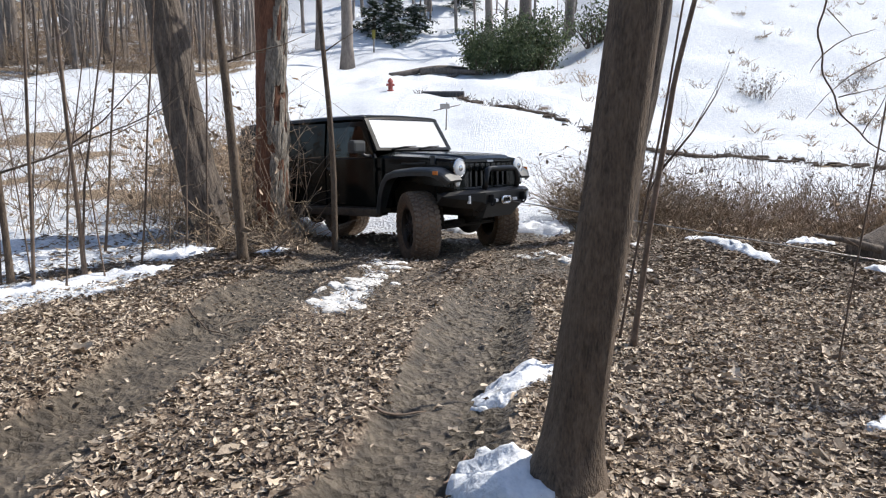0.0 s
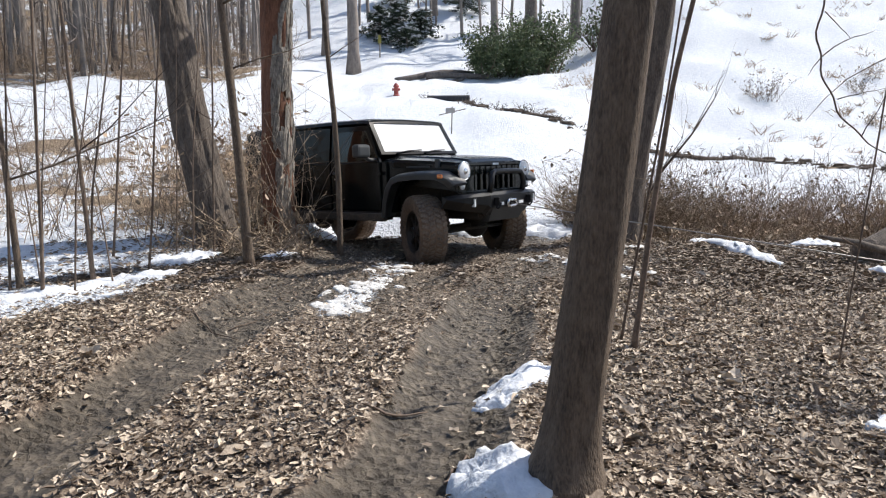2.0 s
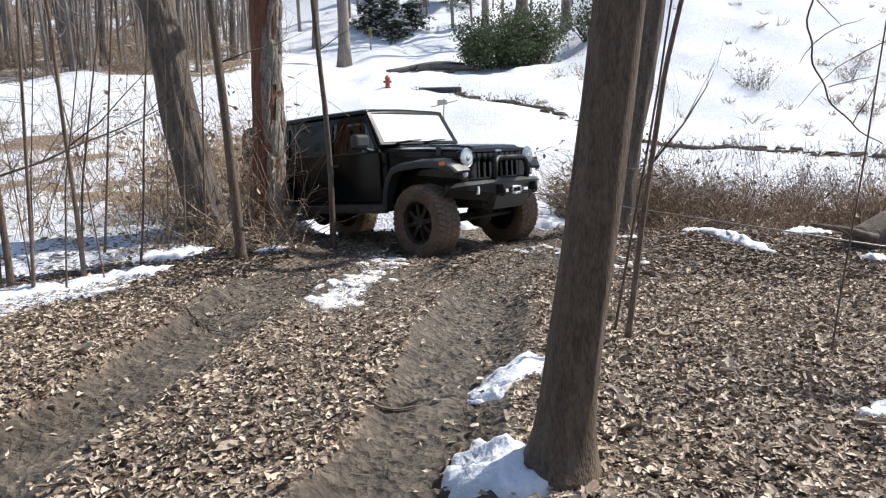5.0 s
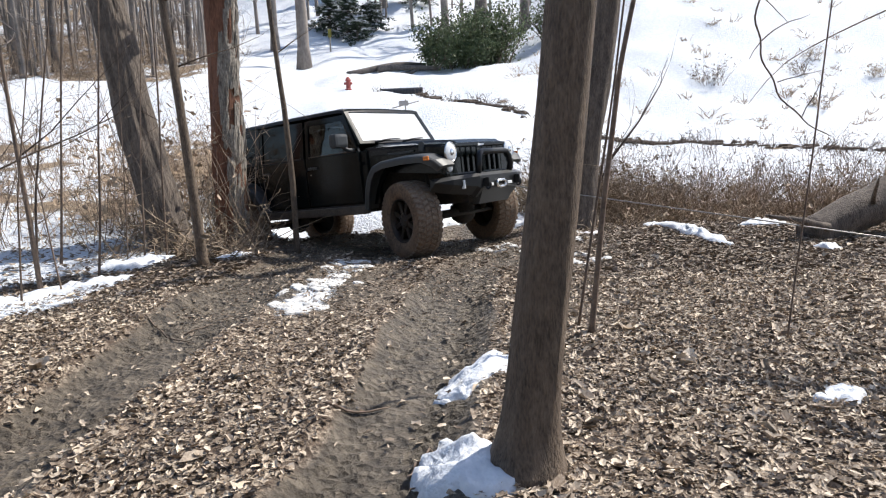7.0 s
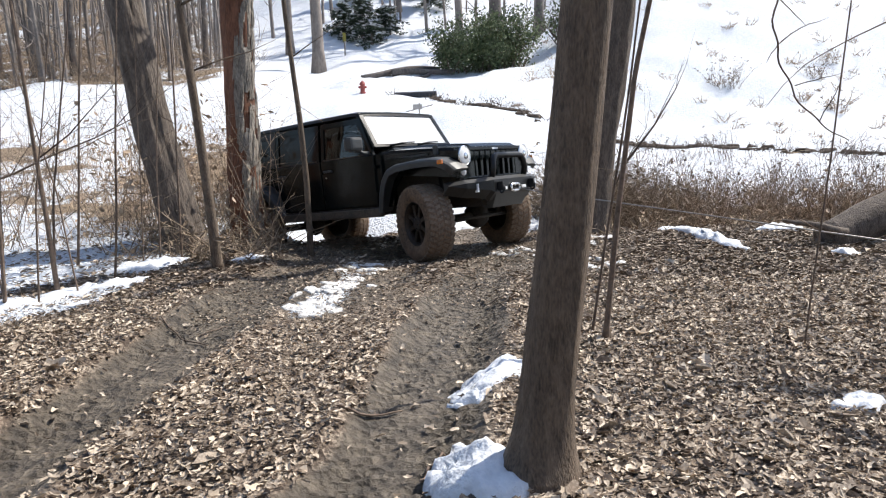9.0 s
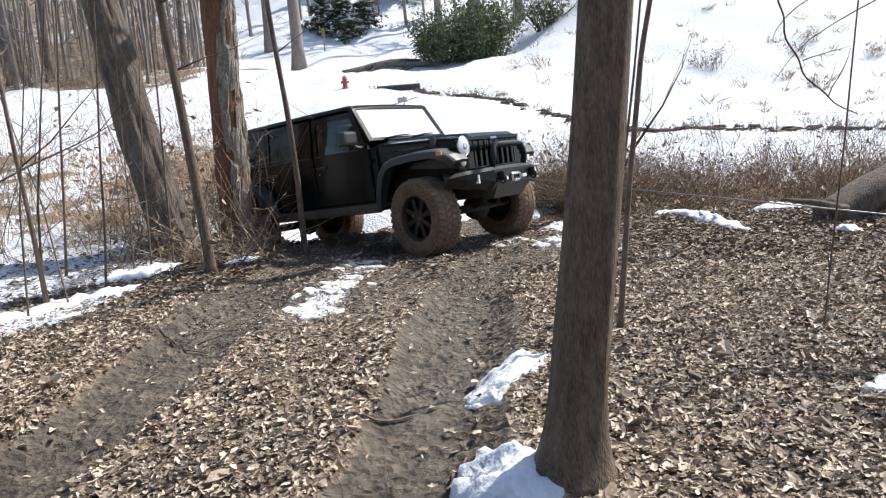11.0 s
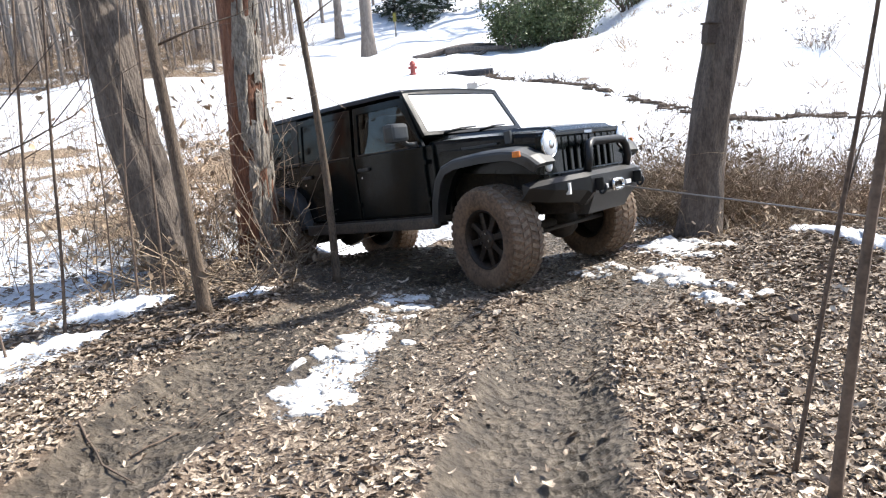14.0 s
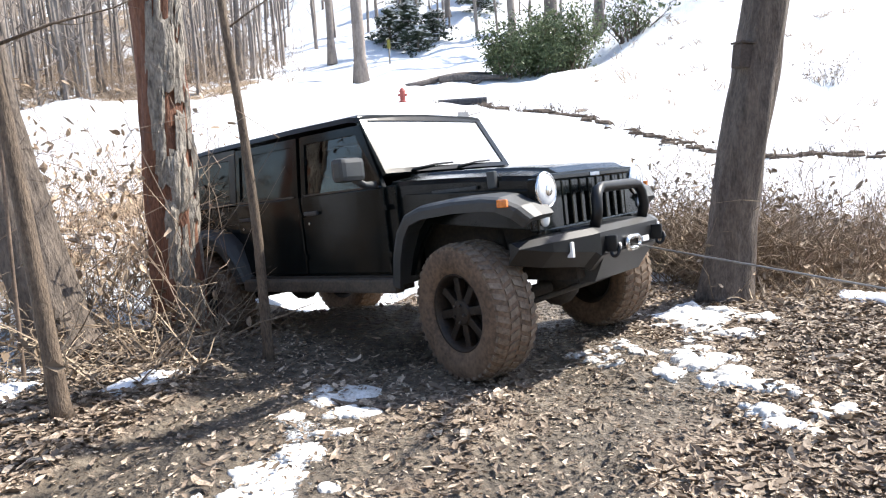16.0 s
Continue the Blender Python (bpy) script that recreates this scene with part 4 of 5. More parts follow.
    for s in (-1, 1):
        part("front_flare", sweep_flare(front, fo, -0.62, 0.085, (1.45, 0.44), s), M_plastic, car, "matt dark grey wheel-arch flare")
        part("rear_flare", sweep_flare(rear, ro, -0.70, 0.10, (-1.47, 0.44), s), M_plastic, car, "matt dark grey wheel-arch flare")
        bm = bmesh.new()
        box(bm, 1.825, 1.895, s * 0.925 - 0.012, s * 0.925 + 0.010, 1.055, 1.102, 0.008)
        part("side_marker", bm, M_amber, car, "amber side marker lamp")
        # rail below the doors
        bm = bmesh.new()
        box(bm, -0.93, 0.86, s * 0.80 - 0.045, s * 0.80 + 0.045, 0.535, 0.635, 0.02)
        part("rock_rail", bm, M_sill, car, "dusty rock rail under the doors")
        bm = bmesh.new()
        box(bm, -0.92, 0.85, s * 0.70 - 0.09, s * 0.70 + 0.05, 0.55, 0.65)
        part("sill", bm, M_under, car)
    # doors with their windows
    for s in (-1, 1):
        f = 1 if s < 0 else -1
        for x0, x1, cut in ((-0.13, 0.765, False), (-1.0, -0.15, True)):
            door = new("door")
            door.parent = car
            low = [(x0, 0.665), (x1, 0.665), (x1, 1.262), (x0, 1.262)] if not cut else [(-0.90, 0.665), (x1, 0.665), (x1, 1.262), (x0, 1.262), (-1.0, 1.00), (-0.955, 0.86)]
            bm = bmesh.new()
            slab(bm, low, f * -0.735, f * -0.772, 0.010)
            part("door_panel", bm, M_paint, door)
            top = 1.715
            xa = x1 - 0.02 if cut else 0.765
            xb = x1 - 0.02 if cut else 0.545
            inner = [(x0 + 0.055, 1.275), (xa - 0.06, 1.275), (xb - 0.055, top - 0.06), (x0 + 0.055, top - 0.06)]
            outer = [(x0 + 0.004, 1.262), (xa, 1.262), (xb, top), (x0 + 0.004, top)]
            for k in range(4):
                j = (k + 1) % 4
                bm = bmesh.new()
                slab(bm, [outer[k], outer[j], inner[j], inner[k]], 0, 0, 0, lambda x, z: f * (side_y(x, z) + 0.035), lambda x, z: f * side_y(x, z))
                part("window_frame", bm, M_paint, door)
            bm = bmesh.new()
            slab(bm, inner, 0, 0, 0, lambda x, z: f * (side_y(x, z) + 0.020), lambda x, z: f * (side_y(x, z) + 0.014))
            part("window_pane", bm, M_dark if cut else M_tint, door, "dark tinted window")
            bm = bmesh.new()
            box(bm, x0 + 0.05, xa - 0.04, f * -0.772 - 0.006, f * -0.772 + 0.006, 1.262, 1.274, 0.002)
            part("window_seal", bm, M_sill, door)
            bm = bmesh.new()
            box(bm, x0 + 0.05, x0 + 0.20, f * -0.79 - 0.012, f * -0.79 + 0.014, 1.115, 1.145, 0.008)
            part("door_handle", bm, M_plastic, door, "black door handle")
            part("door_lock", disc(x0 + 0.075, f * -0.772, 1.055, 0.011, 0.006, "-Y" if s < 0 else "Y", 10), M_chrome, door)
            for z in (0.80, 1.12):
                bm = bmesh.new()
                box(bm, x1 - 0.01, x1 + 0.035, f * -0.775 - 0.014, f * -0.775 + 0.01, z - 0.02, z + 0.02, 0.005)
                part("hinge", bm, M_paint, door)
        if s > 0:
            continue
        # mirror
        mir = new("door_mirror")
        mir.parent = car
        bm = bmesh.new()
        box(bm, 0.62, 0.74, f * -0.985 - 0.105, f * -0.985 + 0.105, 1.315, 1.475, 0.035)
        part("mirror_shell", bm, M_plastic, mir, "black mirror shell")
        bm = bmesh.new()
        box(bm, 0.616, 0.622, f * -0.985 - 0.085, f * -0.985 + 0.085, 1.335, 1.455)
        part("mirror_glass", bm, M_chrome, mir)
        part("mirror_arm", rod([(0.70, f * -0.77, 1.285), (0.69, f * -0.86, 1.285), (0.685, f * -0.95, 1.33)], 0.025), M_plastic, mir)
    # windscreen
    scr = new("windscreen")
    scr.parent = car
    A, B = Vector((0.80, 0.735, 1.345)), Vector((0.535, 0.70, 1.775))

    def at(u, v, lift=0.0):
        y = (A.y + (B.y - A.y) * v) * u
        p = A + (B - A) * v
        n = Vector((B.z - A.z, 0, A.x - B.x)).normalized()
        return (p.x + n.x * lift - 0.03 * u * u * (1 - 0.4 * v), y, p.z + n.z * lift)

    bm = bmesh.new()
    g = [[bm.verts.new(at(u, v)) for u in np.linspace(-0.92, 0.92, 9)] for v in (0.07, 0.36, 0.64, 0.93)]
    h = [[bm.verts.new(at(u, v, -0.008)) for u in np.linspace(-0.92, 0.92, 9)] for v in (0.07, 0.36, 0.64, 0.93)]
    for q, rev in ((g, False), (h, True)):
        for a, b in zip(q, q[1:]):
            for k in range(8):
                fc = (a[k], a[k + 1], b[k + 1], b[k])
                bm.faces.new(tuple(reversed(fc)) if rev else fc)
    # the pane's whiteness is glare held in its colour
    part("windscreen_glass", bm, M_screen, scr, "windscreen coloured near-white with sky glare")
    for u0, u1, v0, v1 in ((-1, 1, 0, 0.08), (-1, 1, 0.92, 1.0), (-1, -0.91, 0.06, 0.94), (0.91, 1, 0.06, 0.94)):
        us = np.linspace(u0, u1, 9 if u1 - u0 > 1 else 2)
        secs = [[at(u, v0, 0.012), at(u, v1, 0.012), at(u, v1, -0.03), at(u, v0, -0.03)] for u in us]
        part("screen_frame", loft(secs), M_paint, scr)
    for y0, y1 in ((-0.46, -0.02), (0.02, 0.44)):
        a0, a1 = at(y0 / 0.7, 0.02, 0.02), at(y1 / 0.7, 0.10, 0.022)
        part("wiper", rod([a0, ((a0[0] + a1[0]) / 2, (a0[1] + a1[1]) / 2, (a0[2] + a1[2]) / 2 + 0.012), a1], 0.009, 6), M_steel, car)
    # hard top
    secs = []
    for x, zt, h in ((0.545, 1.785, 0.700), (0.44, 1.802, 0.707), (-0.3, 1.806, 0.710), (-1.4, 1.795, 0.710), (-1.92, 1.775, 0.705), (-2.03, 1.735, 0.695)):
        secs.append([(x, -h - 0.012, zt - 0.055), (x, -h, zt - 0.02), (x, -h * 0.88, zt), (x, 0, zt + 0.012), (x, h * 0.88, zt), (x, h, zt - 0.02), (x, h + 0.012, zt - 0.055), (x, 0, zt - 0.05)])
    part("hard_top", loft(secs), M_steel, car, "black hard top")
    for s in (-1, 1):
        f = 1 if s < 0 else -1
        outer = [(-2.04, 1.262), (-1.01, 1.262), (-1.01, 1.73), (-2.03, 1.73)]
        inner = [(-1.93, 1.30), (-1.10, 1.30), (-1.10, 1.65), (-1.90, 1.65)]
        for k in range(4):
            j = (k + 1) % 4
            bm = bmesh.new()
            slab(bm, [outer[k], outer[j], inner[j], inner[k]], 0, 0, 0, lambda x, z: f * (side_y(x, z) + 0.035), lambda x, z: f * side_y(x, z))
            part("top_side", bm, M_steel, car)
        bm = bmesh.new()
        slab(bm, inner, 0, 0, 0, lambda x, z: f * (side_y(x, z) + 0.02), lambda x, z: f * (side_y(x, z) + 0.014))
        part("quarter_window", bm, M_dark, car, "dark tinted window")
    bm = bmesh.new()
    box(bm, -2.05, -2.00, -0.70, 0.70, 1.262, 1.74, 0.01)
    part("tail_window", bm, M_tint, car)
    for s in (-1, 1):
        for x in (0.05, -0.85):
            bm = bmesh.new()
            box(bm, x - 0.10, x + 0.02, s * 0.36 - 0.22, s * 0.36 + 0.22, 1.262, 1.46, 0.04)
            box(bm, x - 0.11, x - 0.02, s * 0.36 - 0.12, s * 0.36 + 0.12, 1.48, 1.62, 0.03)
            part("seat", bm, M_seat, car)
    # front bumper
    secs = []
    for y, xf, zb, zt in ((-0.90, 1.93, 0.72, 0.845), (-0.72, 2.04, 0.68, 0.86), (-0.44, 2.155, 0.64, 0.87), (-0.40, 2.17, 0.61, 0.875), (0.40, 2.17, 0.61, 0.875), (0.44, 2.155, 0.64, 0.87), (0.72, 2.04, 0.68, 0.86), (0.90, 1.93, 0.72, 0.845)):
        secs.append([(1.86, y, zb + 0.05), (1.86, y, zt), (xf - 0.05, y, zt), (xf, y, zt - 0.035), (xf, y, zb + 0.09), (xf - 0.09, y, zb)])
    bumper = part("front_bumper", loft(secs), M_steel, car, "black steel winch bumper")
    V = [(-0.36, 0.72), (0.36, 0.72), (0.31, 0.53), (-0.31, 0.53)]
    bm = bmesh.new()
    a = [bm.verts.new((2.175 if z > 0.6 else 2.06, y, z)) for y, z in V]
    b = [bm.verts.new((1.95, y, z)) for y, z in V]
    bm.faces.new(a), bm.faces.new(list(reversed(b)))
    for k in range(4):
        bm.faces.new((a[k], b[k], b[(k + 1) % 4], a[(k + 1) % 4]))
    part("skid_plate", bm, M_plastic, bumper, "dark grey skid plate")
    part("bull_bar", rod([(2.10, -0.33, 0.86), (2.13, -0.33, 0.96), (2.125, -0.315, 1.045), (2.115, -0.28, 1.09), (2.11, -0.22, 1.105), (2.11, 0.22, 1.105), (2.115, 0.28, 1.09), (2.125, 0.315, 1.045), (2.13, 0.33, 0.96), (2.10, 0.33, 0.86)], 0.034, 12), M_steel, bumper, "black tubular hoop")
    for s in (-1, 1):
        part("bar_brace", rod([(2.10, s * 0.33, 0.87), (2.02, s * 0.42, 0.87), (1.97, s * 0.52, 0.865)], 0.02, 8), M_steel, bumper)
        bm = bmesh.new()
        box(bm, 2.15, 2.24, s * 0.325 - 0.013, s * 0.325 + 0.013, 0.715, 0.815, 0.008)
        part("shackle_tab", bm, M_steel, bumper)
        V, Fc = [], []
        tube(V, Fc, [(2.225 + 0.026 * math.cos(q), s * 0.325 + 0.02 * math.sin(q), 0.735 + 0.036 * math.sin(q) - 0.01) for q in np.linspace(0, 2 * math.pi, 15)], [0.011] * 15, 6, False)
        part("shackle", mesh_from(V, Fc, "shackle", True), M_steel, bumper)
        bm = bmesh.new()
        box(bm, 2.165, 2.182, s * 0.20 - 0.045, s * 0.20 + 0.045, 0.718, 0.753, 0.004)
        part("fog_lamp", bm, M_white, bumper, "small white lamp bar")
        bm = bmesh.new()
        box(bm, 2.06, 2.10, s * 0.60 - 0.012, s * 0.60 + 0.012, 0.72, 0.81, 0.003)
        part("reflector", bm, M_white, bumper, "white reflector strip")
    # roller opening for the winch rope
    V, Fc = [], []
    tube(V, Fc, [(2.185, 0.085 * math.copysign(1, math.cos(a)) * abs(math.cos(a)) ** 0.5, 0.735 + 0.036 * math.copysign(1, math.sin(a)) * abs(math.sin(a)) ** 0.6) for a in np.linspace(0, 2 * math.pi, 33)], [0.017] * 33, 8, False)
    part("fairlead", mesh_from(V, Fc, "fairlead", True), M_chrome, bumper, "polished winch rope guide")
    bm = bmesh.new()
    box(bm, 2.15, 2.176, -0.07, 0.07, 0.715, 0.755)
    part("rope_opening", bm, M_under, bumper)
    # axles and springs
    for x in (1.473, -1.473):
        part("axle", rod([(x, -0.70, 0.43), (x, 0.70, 0.43)], 0.05), M_under, car)
        bm = bmesh.new()
        bmesh.ops.create_icosphere(bm, subdivisions=2, radius=0.16, matrix=Matrix.Translation((x, 0.2, 0.43)))
        part("differential", bm, M_under, car, smooth=True)
        for s in (-1, 1):
            part("damper", rod([(x + 0.12, s * 0.50, 0.42), (x + 0.05, s * 0.50, 0.95)], 0.035), M_under, car)
            V, Fc = [], []
            tube(V, Fc, [(x + 0.07 * math.cos(a), s * 0.42 + 0.07 * math.sin(a), 0.50 + 0.30 * a / 31.4) for a in np.linspace(0, 31.4, 60)], [0.011] * 60, 5)
            part("coil_spring", mesh_from(V, Fc, "coil_spring", True), M_under, car)
    part("tie_rod", rod([(1.66, -0.62, 0.42), (1.66, 0.62, 0.42)], 0.02), M_under, car)
    part("exhaust", rod([(0.9, 0.3, 0.60), (-0.4, 0.34, 0.58), (-1.2, 0.38, 0.62)], 0.05), M_under, car)
    bm = bmesh.new()
    box(bm, -0.2, 0.7, -0.25, 0.25, 0.53, 0.70, 0.03)
    part("gearbox_skid", bm, M_under, car)
    # wheels
    first = build_wheel(car)
    wheels = [first]
    for _ in range(3):
        w = first.copy()
        scene.collection.objects.link(w)
        for o in first.children:
            c = o.copy()
            scene.collection.objects.link(c)
            c.parent = w
        wheels.append(w)
    return car, wheels


car, wheels = build_car()

# ---- rope, log, litter and small things ----
winch_rope = thing("winch_rope", "taut thin steel winch rope", "rope")
part("rope", rod([(0, 0, 0), (2.7, 0, 0), (5.62, 0, 0)], 0.006, 6), M_cable, winch_rope)

# anchor tree outside the view, with the bough that hangs into it
anchor_tree = tree("tree", "grey-brown tree holding the winch rope, with a drooping bough", (5.12, 4.12), [(0, 0, 0), (3, 0.05, 0)], 0.17, M_bark, 11, 20, 0.1, 0.4, 5, 44)
V, Fc = [], []
hang = [(0.0, 0.0, 3.9), (-0.9, 0.5, 3.5), (-2.2, 0.85, 3.0), (-2.81, 0.88, 2.55), (-2.88, 0.88, 2.1), (-2.86, 0.88, 1.85), (-2.76, 0.88, 1.58), (-2.58, 0.9, 1.36), (-2.26, 0.95, 1.2)]
fine = [np.interp(np.linspace(0, 8, 49), range(9), [p[k] for p in hang]) for k in range(3)]
fine = [np.convolve(np.pad(c, 4, mode="edge"), np.ones(9) / 9, mode="valid") for c in fine]
tube(V, Fc, [(fine[0][i] + 0.012 * math.sin(i * 1.1) - 0.05 * smooth(12, 30, i), fine[1][i], fine[2][i]) for i in range(49)], [float(np.interp(i / 6, range(9), (0.035, 0.024, 0.012, 0.007, 0.006, 0.0058, 0.0055, 0.005, 0.003))) for i in range(49)], 6)
for k, d, n in ((4, (0.5, 0.1, -0.5), 0.25), (5, (0.9, 0, 0.35), 0.4), (6, (0.7, 0.1, 0.2), 0.35), (5, (-0.5, 0, -0.5), 0.15), (7, (0.4, 0, 0.6), 0.3)):
    q = wander(rng, hang[k], d, n, 5, 0.2)
    tube(V, Fc, q, [0.004, 0.0035, 0.003, 0.0026, 0.002, 0.001], 4)
part("bough", mesh_from(V, Fc, "bough", True), M_twig, anchor_tree, "thin drooping bough")
for k, (z, x, y, d) in enumerate(((2.35, -2.0, 1.2, (0.9, 0.2, -0.15)), (2.05, -1.9, 1.1, (-0.6, 0.1, 0.25)))):
    V, Fc = [], []
    tube(V, Fc, [(0, 0, z + 0.9), (x * 0.5, y * 0.5, z + 0.5), (x, y, z)] + wander(rng, (x, y, z), (-0.9, 0.2, -0.25), 1.1, 6, 0.2)[1:], [0.015, 0.010, 0.006, 0.005, 0.0045, 0.004, 0.003, 0.0025, 0.0012], 5)
    part("bough", mesh_from(V, Fc, "bough", True), M_twig, anchor_tree)


def fallen_log():
    th = thing("fallen_log", "weathered fallen log leaning out of the leaf litter", "log")
    V, Fc = [], []
    a, b = Vector((4.42, 8.1, 0.22)), Vector((7.5, 8.6, 1.5))
    pts = [a.lerp(b, i / 24) + Vector((0, 0, 0.03 * noise.noise(Vector((i * 0.4, 2, 0))))) for i in range(25)]
    tube(V, Fc, pts, [0.20 + 0.05 * i / 24 for i in range(25)], 24, True, 0.14, 5.5)
    part("log_body", mesh_from(V, Fc, "log_body", True), M_bark, th)
    for p, d, n, rr in (((4.55, 7.95, 0.34), (-0.9, -0.1, 0.12), 0.7, 0.05), ((4.5, 8.05, 0.22), (-0.8, 0.35, 0.1), 0.9, 0.04), ((5.1, 8.05, 0.57), (-0.3, -0.5, 0.6), 0.5, 0.03)):
        V, Fc = [], []
        tube(V, Fc, wander(rng, p, d, n, 5, 0.15), [rr, rr * 0.9, rr * 0.8, rr * 0.65, rr * 0.5, rr * 0.25], 8)
        part("root", mesh_from(V, Fc, "root", True), M_bark, th)
    V, Fc = [], []
    tube(V, Fc, [(7.3, 8.55, ground_z(7.3, 8.55) - 0.1), (7.35, 8.57, 1.25)], [0.17, 0.14], 12, True, 0.1, 2)
    part("stump", mesh_from(V, Fc, "stump", True), M_bark, th)


fallen_log()


def snow_patch(label, x, y, rx, ry, h, turn, seed, mat=None):
    """A lump of old snow with a ragged rim."""
    r = random.Random(seed)
    V, Fc = [], []
    rings, seg = 9, 40
    c, s = math.cos(turn), math.sin(turn)
    for i in range(rings + 1):
        k = i / rings
        for a in range(seg):
            w = 2 * math.pi * a / seg
            e = 1 + 0.55 * noise.noise(Vector((math.cos(w) * 1.3, math.sin(w) * 1.3, seed))) + 0.30 * noise.noise(Vector((math.cos(w) * 5, math.sin(w) * 5, seed)))
            px, py = rx * k * e * math.cos(w), ry * k * e * math.sin(w)
            wx, wy = x + px * c - py * s, y + px * s + py * c
            top = h * max(0.0, 1 - k ** 2.6) ** 0.6 * (0.75 + 0.6 * noise.noise(Vector((wx * 7, wy * 7, seed))) + 0.35 * noise.noise(Vector((wx * 22, wy * 22, seed))))
            V.append((wx, wy, ground_z(wx, wy) + (top if i < rings else -0.03) + 0.006))
    for i in range(rings):
        for a in range(seg):
            b = (a + 1) % seg
            Fc.append((i * seg + a, i * seg + b, (i + 1) * seg + b, (i + 1) * seg + a))
    ob = part("snow_patch", mesh_from(V, Fc, "snow_patch", True), mat or M_snow)
    return tagged(ob, label, "snow", "snow patches")


for k, (x, y, rx, ry, h, turn, label) in enumerate((
    (0.17, 3.04, 0.17, 0.24, 0.085, 0.5, "thick lump of snow at the foot of the near tree"),
    (0.38, 4.22, 0.30, 0.13, 0.05, 0.75, "thin melting snow beside the wheel track"),
    (0.22, 3.92, 0.12, 0.08, 0.03, 0.5, "thin melting snow beside the wheel track"),
    (3.38, 8.75, 0.15, 0.95, 0.10, 0.03, "long strip of snow in the leaf litter"),
    (3.37, 9.79, 0.22, 0.35, 0.06, 0.3, "thin snow in the leaf litter"),
    (4.28, 7.48, 0.16, 0.14, 0.07, 0.5, "small snow patch beside the fallen log"),
    (4.43, 9.23, 0.22, 0.3, 0.10, 0.5, "snow patch behind the fallen log"),
    (2.01, 3.60, 0.14, 0.10, 0.05, 0.5, "small snow patch in the leaf litter"),
    (-1.88, 7.94, 0.09, 0.26, 0.035, -0.7, "small snow patch under the brambles"),
    (-2.74, 7.55, 0.40, 0.12, 0.08, 0.75, "rim of old snow along the bank"),
    (-2.95, 6.75, 0.42, 0.13, 0.07, 0.72, "rim of old snow along the bank"),
    (-3.40, 6.15, 0.42, 0.14, 0.07, 0.75, "rim of old snow along the bank"),
    (-2.84, 6.26, 0.16, 0.07, 0.03, 0.4, "small snow patch in the leaf litter"),
    (0.35, 11.00, 0.5, 0.35, 0.10, 0.3, "trodden snow behind the car"),
    (1.40, 10.90, 0.45, 0.35, 0.14, 0.8, "trodden snow behind the car"),
)):
    snow_patch(label, x, y, rx, ry, h, turn, 300 + k)

# trodden, half-melted snow from the foot of the leaning tree along the track
r = random.Random(33)
for k in range(54):
    t = r.random() ** 1.3
    x, y = 1.98 - 0.75 * t + 0.35 * smooth(0.6, 1.0, t) + r.gauss(0, 0.15), 9.75 - 2.7 * t + r.gauss(0, 0.13)
    s = r.uniform(0.04, 0.13) * (1.3 - 0.7 * t)
    snow_patch("lumpy trodden snow beside the track", x, y, s, s * r.uniform(0.7, 1.6), r.uniform(0.02, 0.075) * (1.2 - 0.7 * t), r.uniform(0, 3), 350 + k, M_slush)
for k in range(9):
    snow_patch("thin trodden snow in the track", r.uniform(0.75, 1.45), r.uniform(8.2, 9.0), r.uniform(0.05, 0.13), r.uniform(0.05, 0.1), 0.02, r.uniform(0, 3), 430 + k, M_slush)
for k in range(26):
    t = r.random()
    snow_patch("thin thawing snow between the ruts", -0.82 + 0.22 * t + r.gauss(0, 0.13), 5.7 + 2.3 * t, r.uniform(0.04, 0.12), r.uniform(0.05, 0.14), 0.018, r.uniform(0, 3), 450 + k, M_slush)


def litter(name, label, count, seed, x_range, y_range, size, keep, blade=add_leaf):
    r = random.Random(seed)
    V, Fc = [], []
    n = 0
    while n < count:
        x, y = r.uniform(*x_range), r.uniform(*y_range)
        if r.random() > keep(x, y):
            continue
        blade(V, Fc, r, (x, y, ground_z(x, y) + r.uniform(0.0, 0.025)), r.uniform(*size), 0.42)
        n += 1
    ob = part(name, mesh_from(V, Fc, name), M_leaf)
    return tagged(ob, label, "leaves", kind="stuff")


def litter_keep(x, y):
    sn, mud, gr = cover(x, y)
    k = (1 - min(1, 1.7 * mud)) * (1 - 0.95 * min(1, sn * 1.4)) + 0.03 + 0.22 * max(0.0, lump(x, y, 1.4, 8.1)) * smooth(4.5, 7.0, y)
    if LEFT_RUT(y) < x < RIGHT_RUT(y):
        k = max(k, 0.45 * (1 - min(1, 1.6 * max(0.0, mud - 0.2))) * (1 - 0.8 * min(1, sn * 1.6)) * float(smooth(8.5, 6.5, y))) * (0.75 + 0.7 * lump(x, y, 0.9, 1.1))
    return k * (1 - 0.7 * gr)


litter("leaf_litter", "thick layer of dry tan oak leaves", 76000, 401, (-4.8, 6.4), (1.9, 6.5), (0.012, 0.034), litter_keep, add_lobed_leaf)
litter("leaf_litter", "thick layer of dry tan oak leaves", 40000, 402, (-4.6, 7.6), (6.5, 11.0), (0.018, 0.042), litter_keep)
litter("leaf_litter", "scattered larger pale leaves on top", 900, 403, (-4.8, 6.0), (1.8, 9.5), (0.045, 0.072), litter_keep, add_lobed_leaf)

litter("leaf_fragments", "broken bits of leaf and bark pressed into the mud", 34000, 404, (-3.4, 3.4), (1.9, 9.4), (0.007, 0.019), lambda x, y: 0.45 + 0.5 * lump(x, y, 1.6, 3.3) - 0.75 * cover(x, y)[1] * smooth(6.8, 4.8, y))

